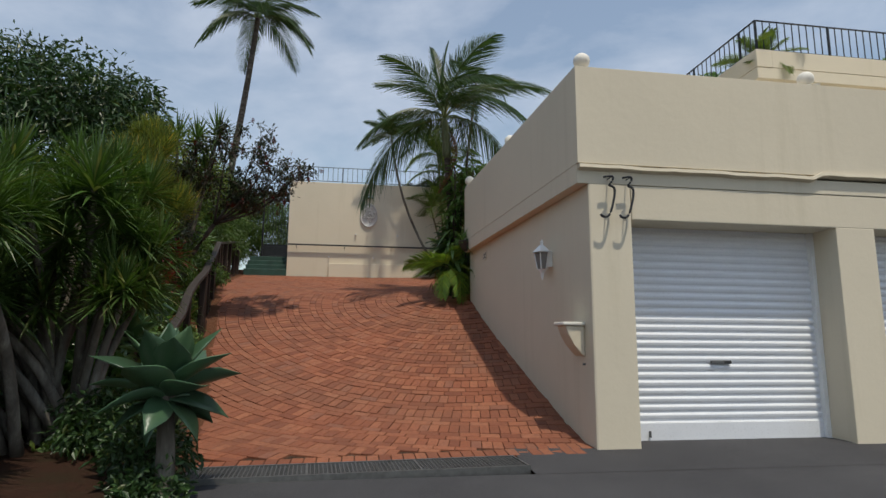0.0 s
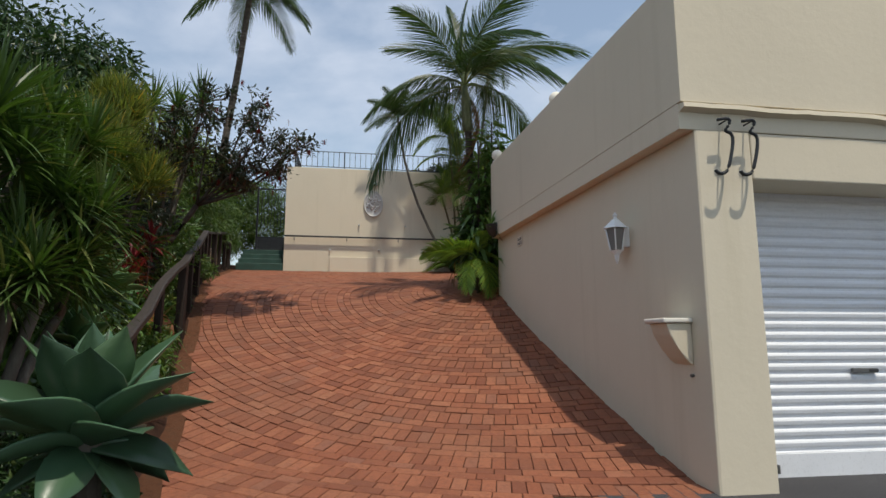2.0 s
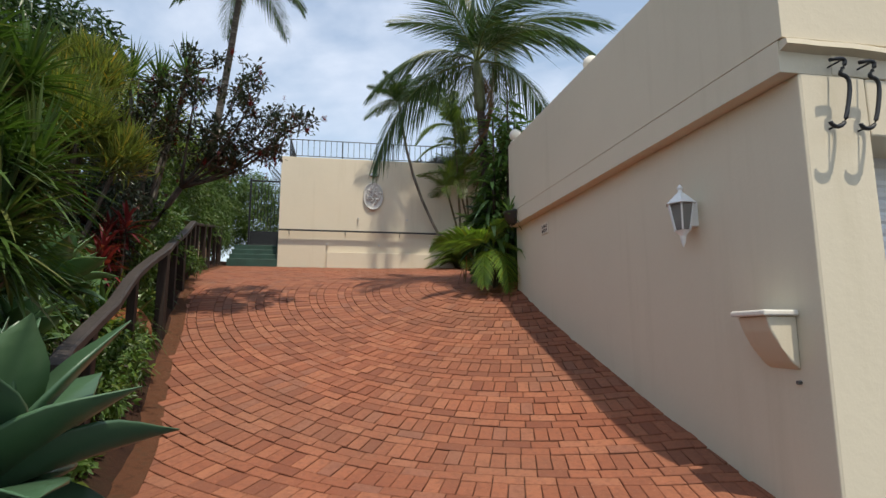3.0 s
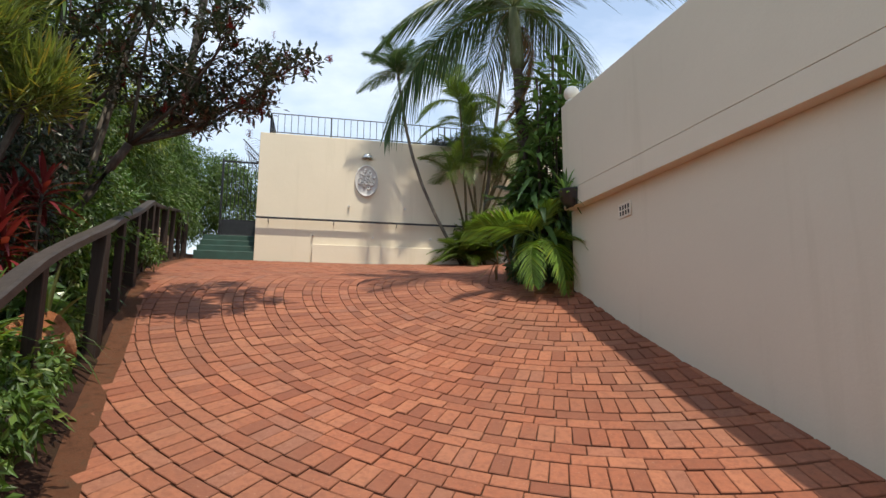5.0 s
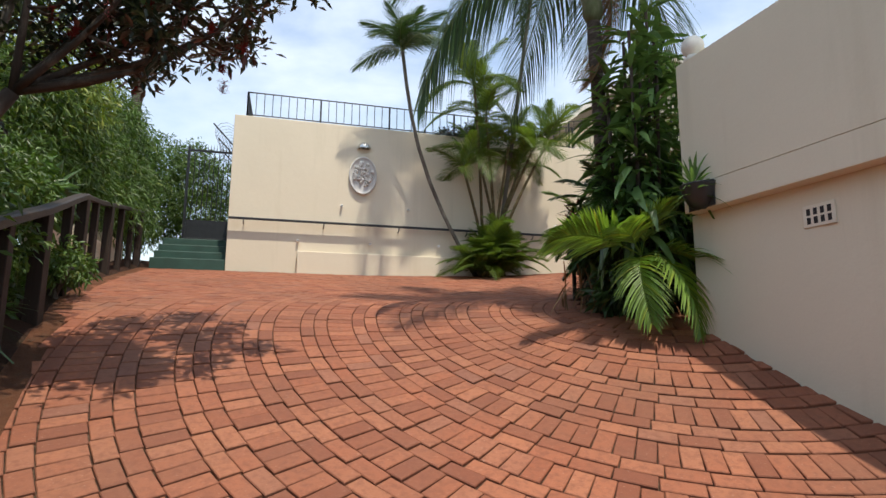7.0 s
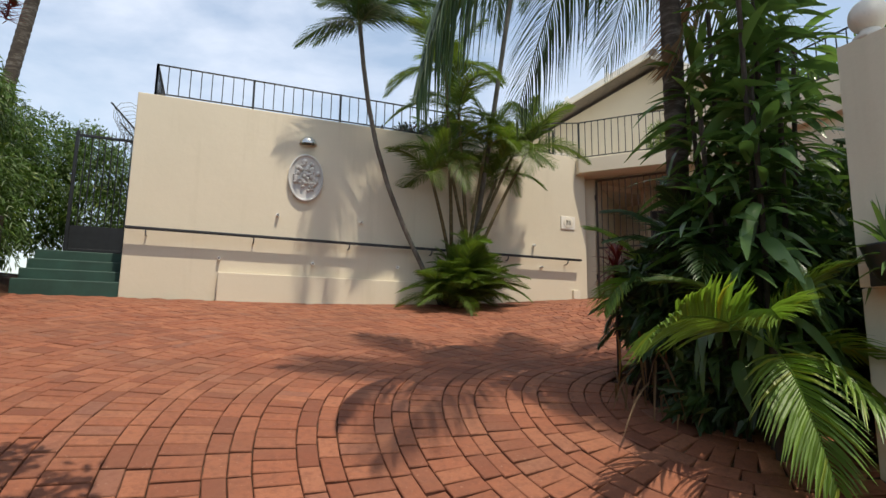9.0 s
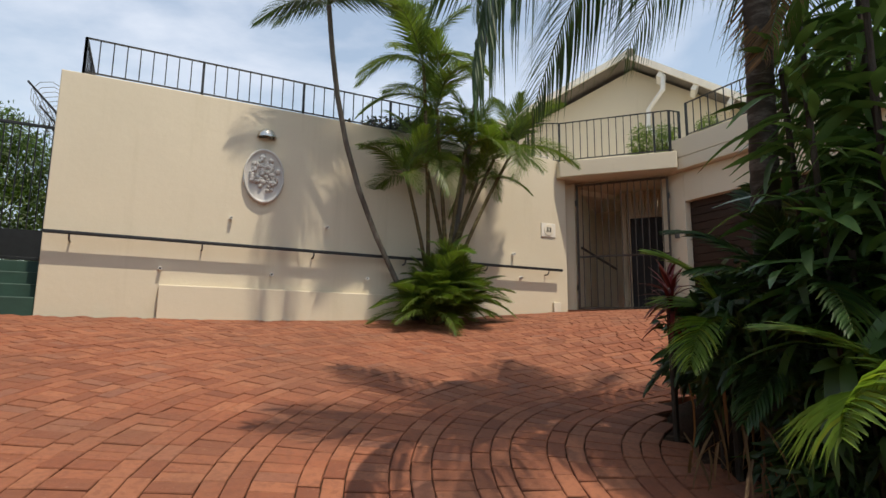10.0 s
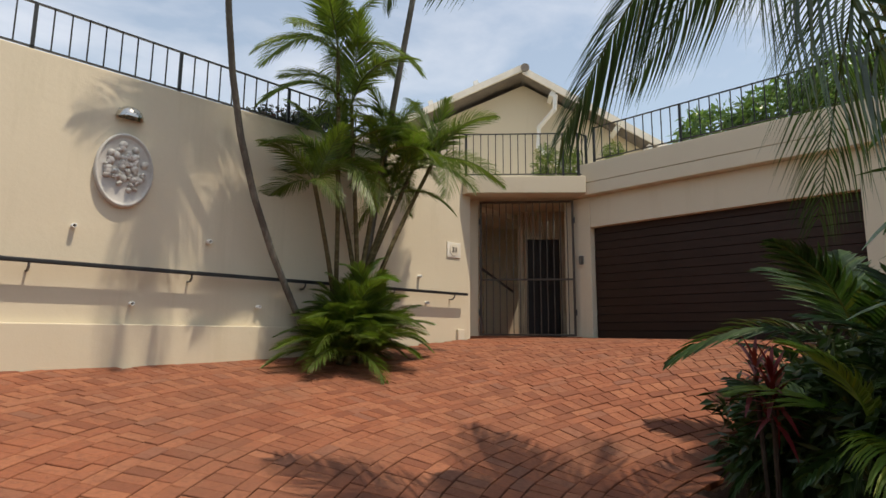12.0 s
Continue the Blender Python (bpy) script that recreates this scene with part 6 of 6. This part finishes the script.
def lay(rng):
    """Every paver: radial half-size, tangential half-size, middle, heading."""
    out = []
    r = 0.3
    widths = (0.205, 0.105, 0.105)
    k = 0
    while r < 13.5:
        wide = widths[k % 3]
        k += 1
        mid = r + wide / 2
        tang = 0.105 if wide > 0.15 else 0.205
        n = max(8, int(2 * math.pi * mid / tang))
        a0 = rng.uniform(0, 6.28)
        a = a0 + np.arange(n) * 2 * math.pi / n
        x, y = RING[0] + mid * np.cos(a), RING[1] + mid * np.sin(a)
        ok = paved(x, y)
        t = 2 * math.pi * mid / n
        for i in np.nonzero(ok)[0]:
            out.append((wide / 2 - GAP / 2, t / 2 - GAP / 2, x[i], y[i], a[i], 0.0))
        r += wide
    # soldier course along the drain
    for i in range(33):
        x = -1.02 + i * 0.107
        y = 4.905 + 0.075 * max(-1.1, min(1.6, x))
        if x < 2.38:
            out.append((0.0495, 0.10, x, y, 0.0, 1.0))
    return out


rng = np.random.RandomState(21)
bricks = lay(rng)
B = np.array(bricks)
first = B[:, 3] < 5.07
front_ok = (B[:, 5] > 0) | (B[:, 3] > 5.05 + 0.075 * np.clip(B[:, 2], -1.1, 1.6))
B = B[front_ok]
bx_, by_ = B[:, 2], B[:, 3]
e = 0.06
gxs = (land(bx_ + e, by_) - land(bx_ - e, by_)) / (2 * e)
gys = (land(bx_, by_ + e) - land(bx_, by_ - e)) / (2 * e)
zz = land(bx_, by_) + rng.uniform(-0.002, 0.004, len(B)) + 0.004
near = (np.abs(by_ - 9.6) < 0.85) & (bx_ > -1.6) & (bx_ < 1.6)
idx_near = np.nonzero(near)[0][:300]
is_near = np.zeros(len(B), bool)
is_near[idx_near] = True
shared = {}
Vall, Fall, count = [], [], 0
for i in range(len(B)):
    w, l, x, y, a, _ = B[i]
    ca, sa = math.cos(a), math.sin(a)
    ex = Vector((ca, sa, gxs[i] * ca + gys[i] * sa)).normalized()
    ey = Vector((-sa, ca, -gxs[i] * sa + gys[i] * ca)).normalized()
    ez = ex.cross(ey)
    tilt = rng.normal(0, 0.006, 2)
    ez = (ez + ex * tilt[0] + ey * tilt[1]).normalized()
    ey = ez.cross(ex).normalized()
    ex = ey.cross(ez)
    m = np.array([[ex.x, ey.x, ez.x], [ex.y, ey.y, ez.y], [ex.z, ey.z, ez.z]])
    if is_near[i]:
        key = (round(w, 3), round(l, 3))
        if key not in shared:
            V, F = paver_mesh(*key)
            shared[key] = mesh_of("brick", V, F, [BRICK])
        ob = put("brick", shared[key], pavement)
        ob.matrix_basis = Matrix(((ex.x, ey.x, ez.x, x), (ex.y, ey.y, ez.y, y), (ex.z, ey.z, ez.z, zz[i]), (0, 0, 0, 1)))
    else:
        V, F = paver_mesh(w, l)
        Vall.append(V @ m.T + np.array([x, y, zz[i]]))
        Fall.append(F + count)
        count += 12
rest = put("brick_field", mesh_of("brick_field", np.concatenate(Vall), np.concatenate(Fall), [BRICK]), pavement, "red clay brick pavers laid in rings")
tagged(rest, kind="stuff")

# edge strip of soil-stained concrete along the left side
ys = np.arange(4.9, 17.0, 0.3)
v = []
for y in ys:
    xe = float(left_edge(y))
    for dx, dz in ((-0.36, 0.03), (-0.2, 0.012), (0.03, 0.006), (0.045, -0.08), (-0.36, -0.15)):
        v.append((xe + dx, y, float(land(xe, y)) + dz))
f = [(5 * i + k, 5 * i + k + 1, 5 * i + k + 6, 5 * i + k + 5) for i in range(len(ys) - 1) for k in range(4)]
EDGE = soil("stained_edge", (0.085, 0.040, 0.022), (0.19, 0.080, 0.042), (0.12, 0.075, 0.045), 9, 0.9)
structure(sheet("kerb", v, f, EDGE), "red-stained concrete edging beside the bricks")
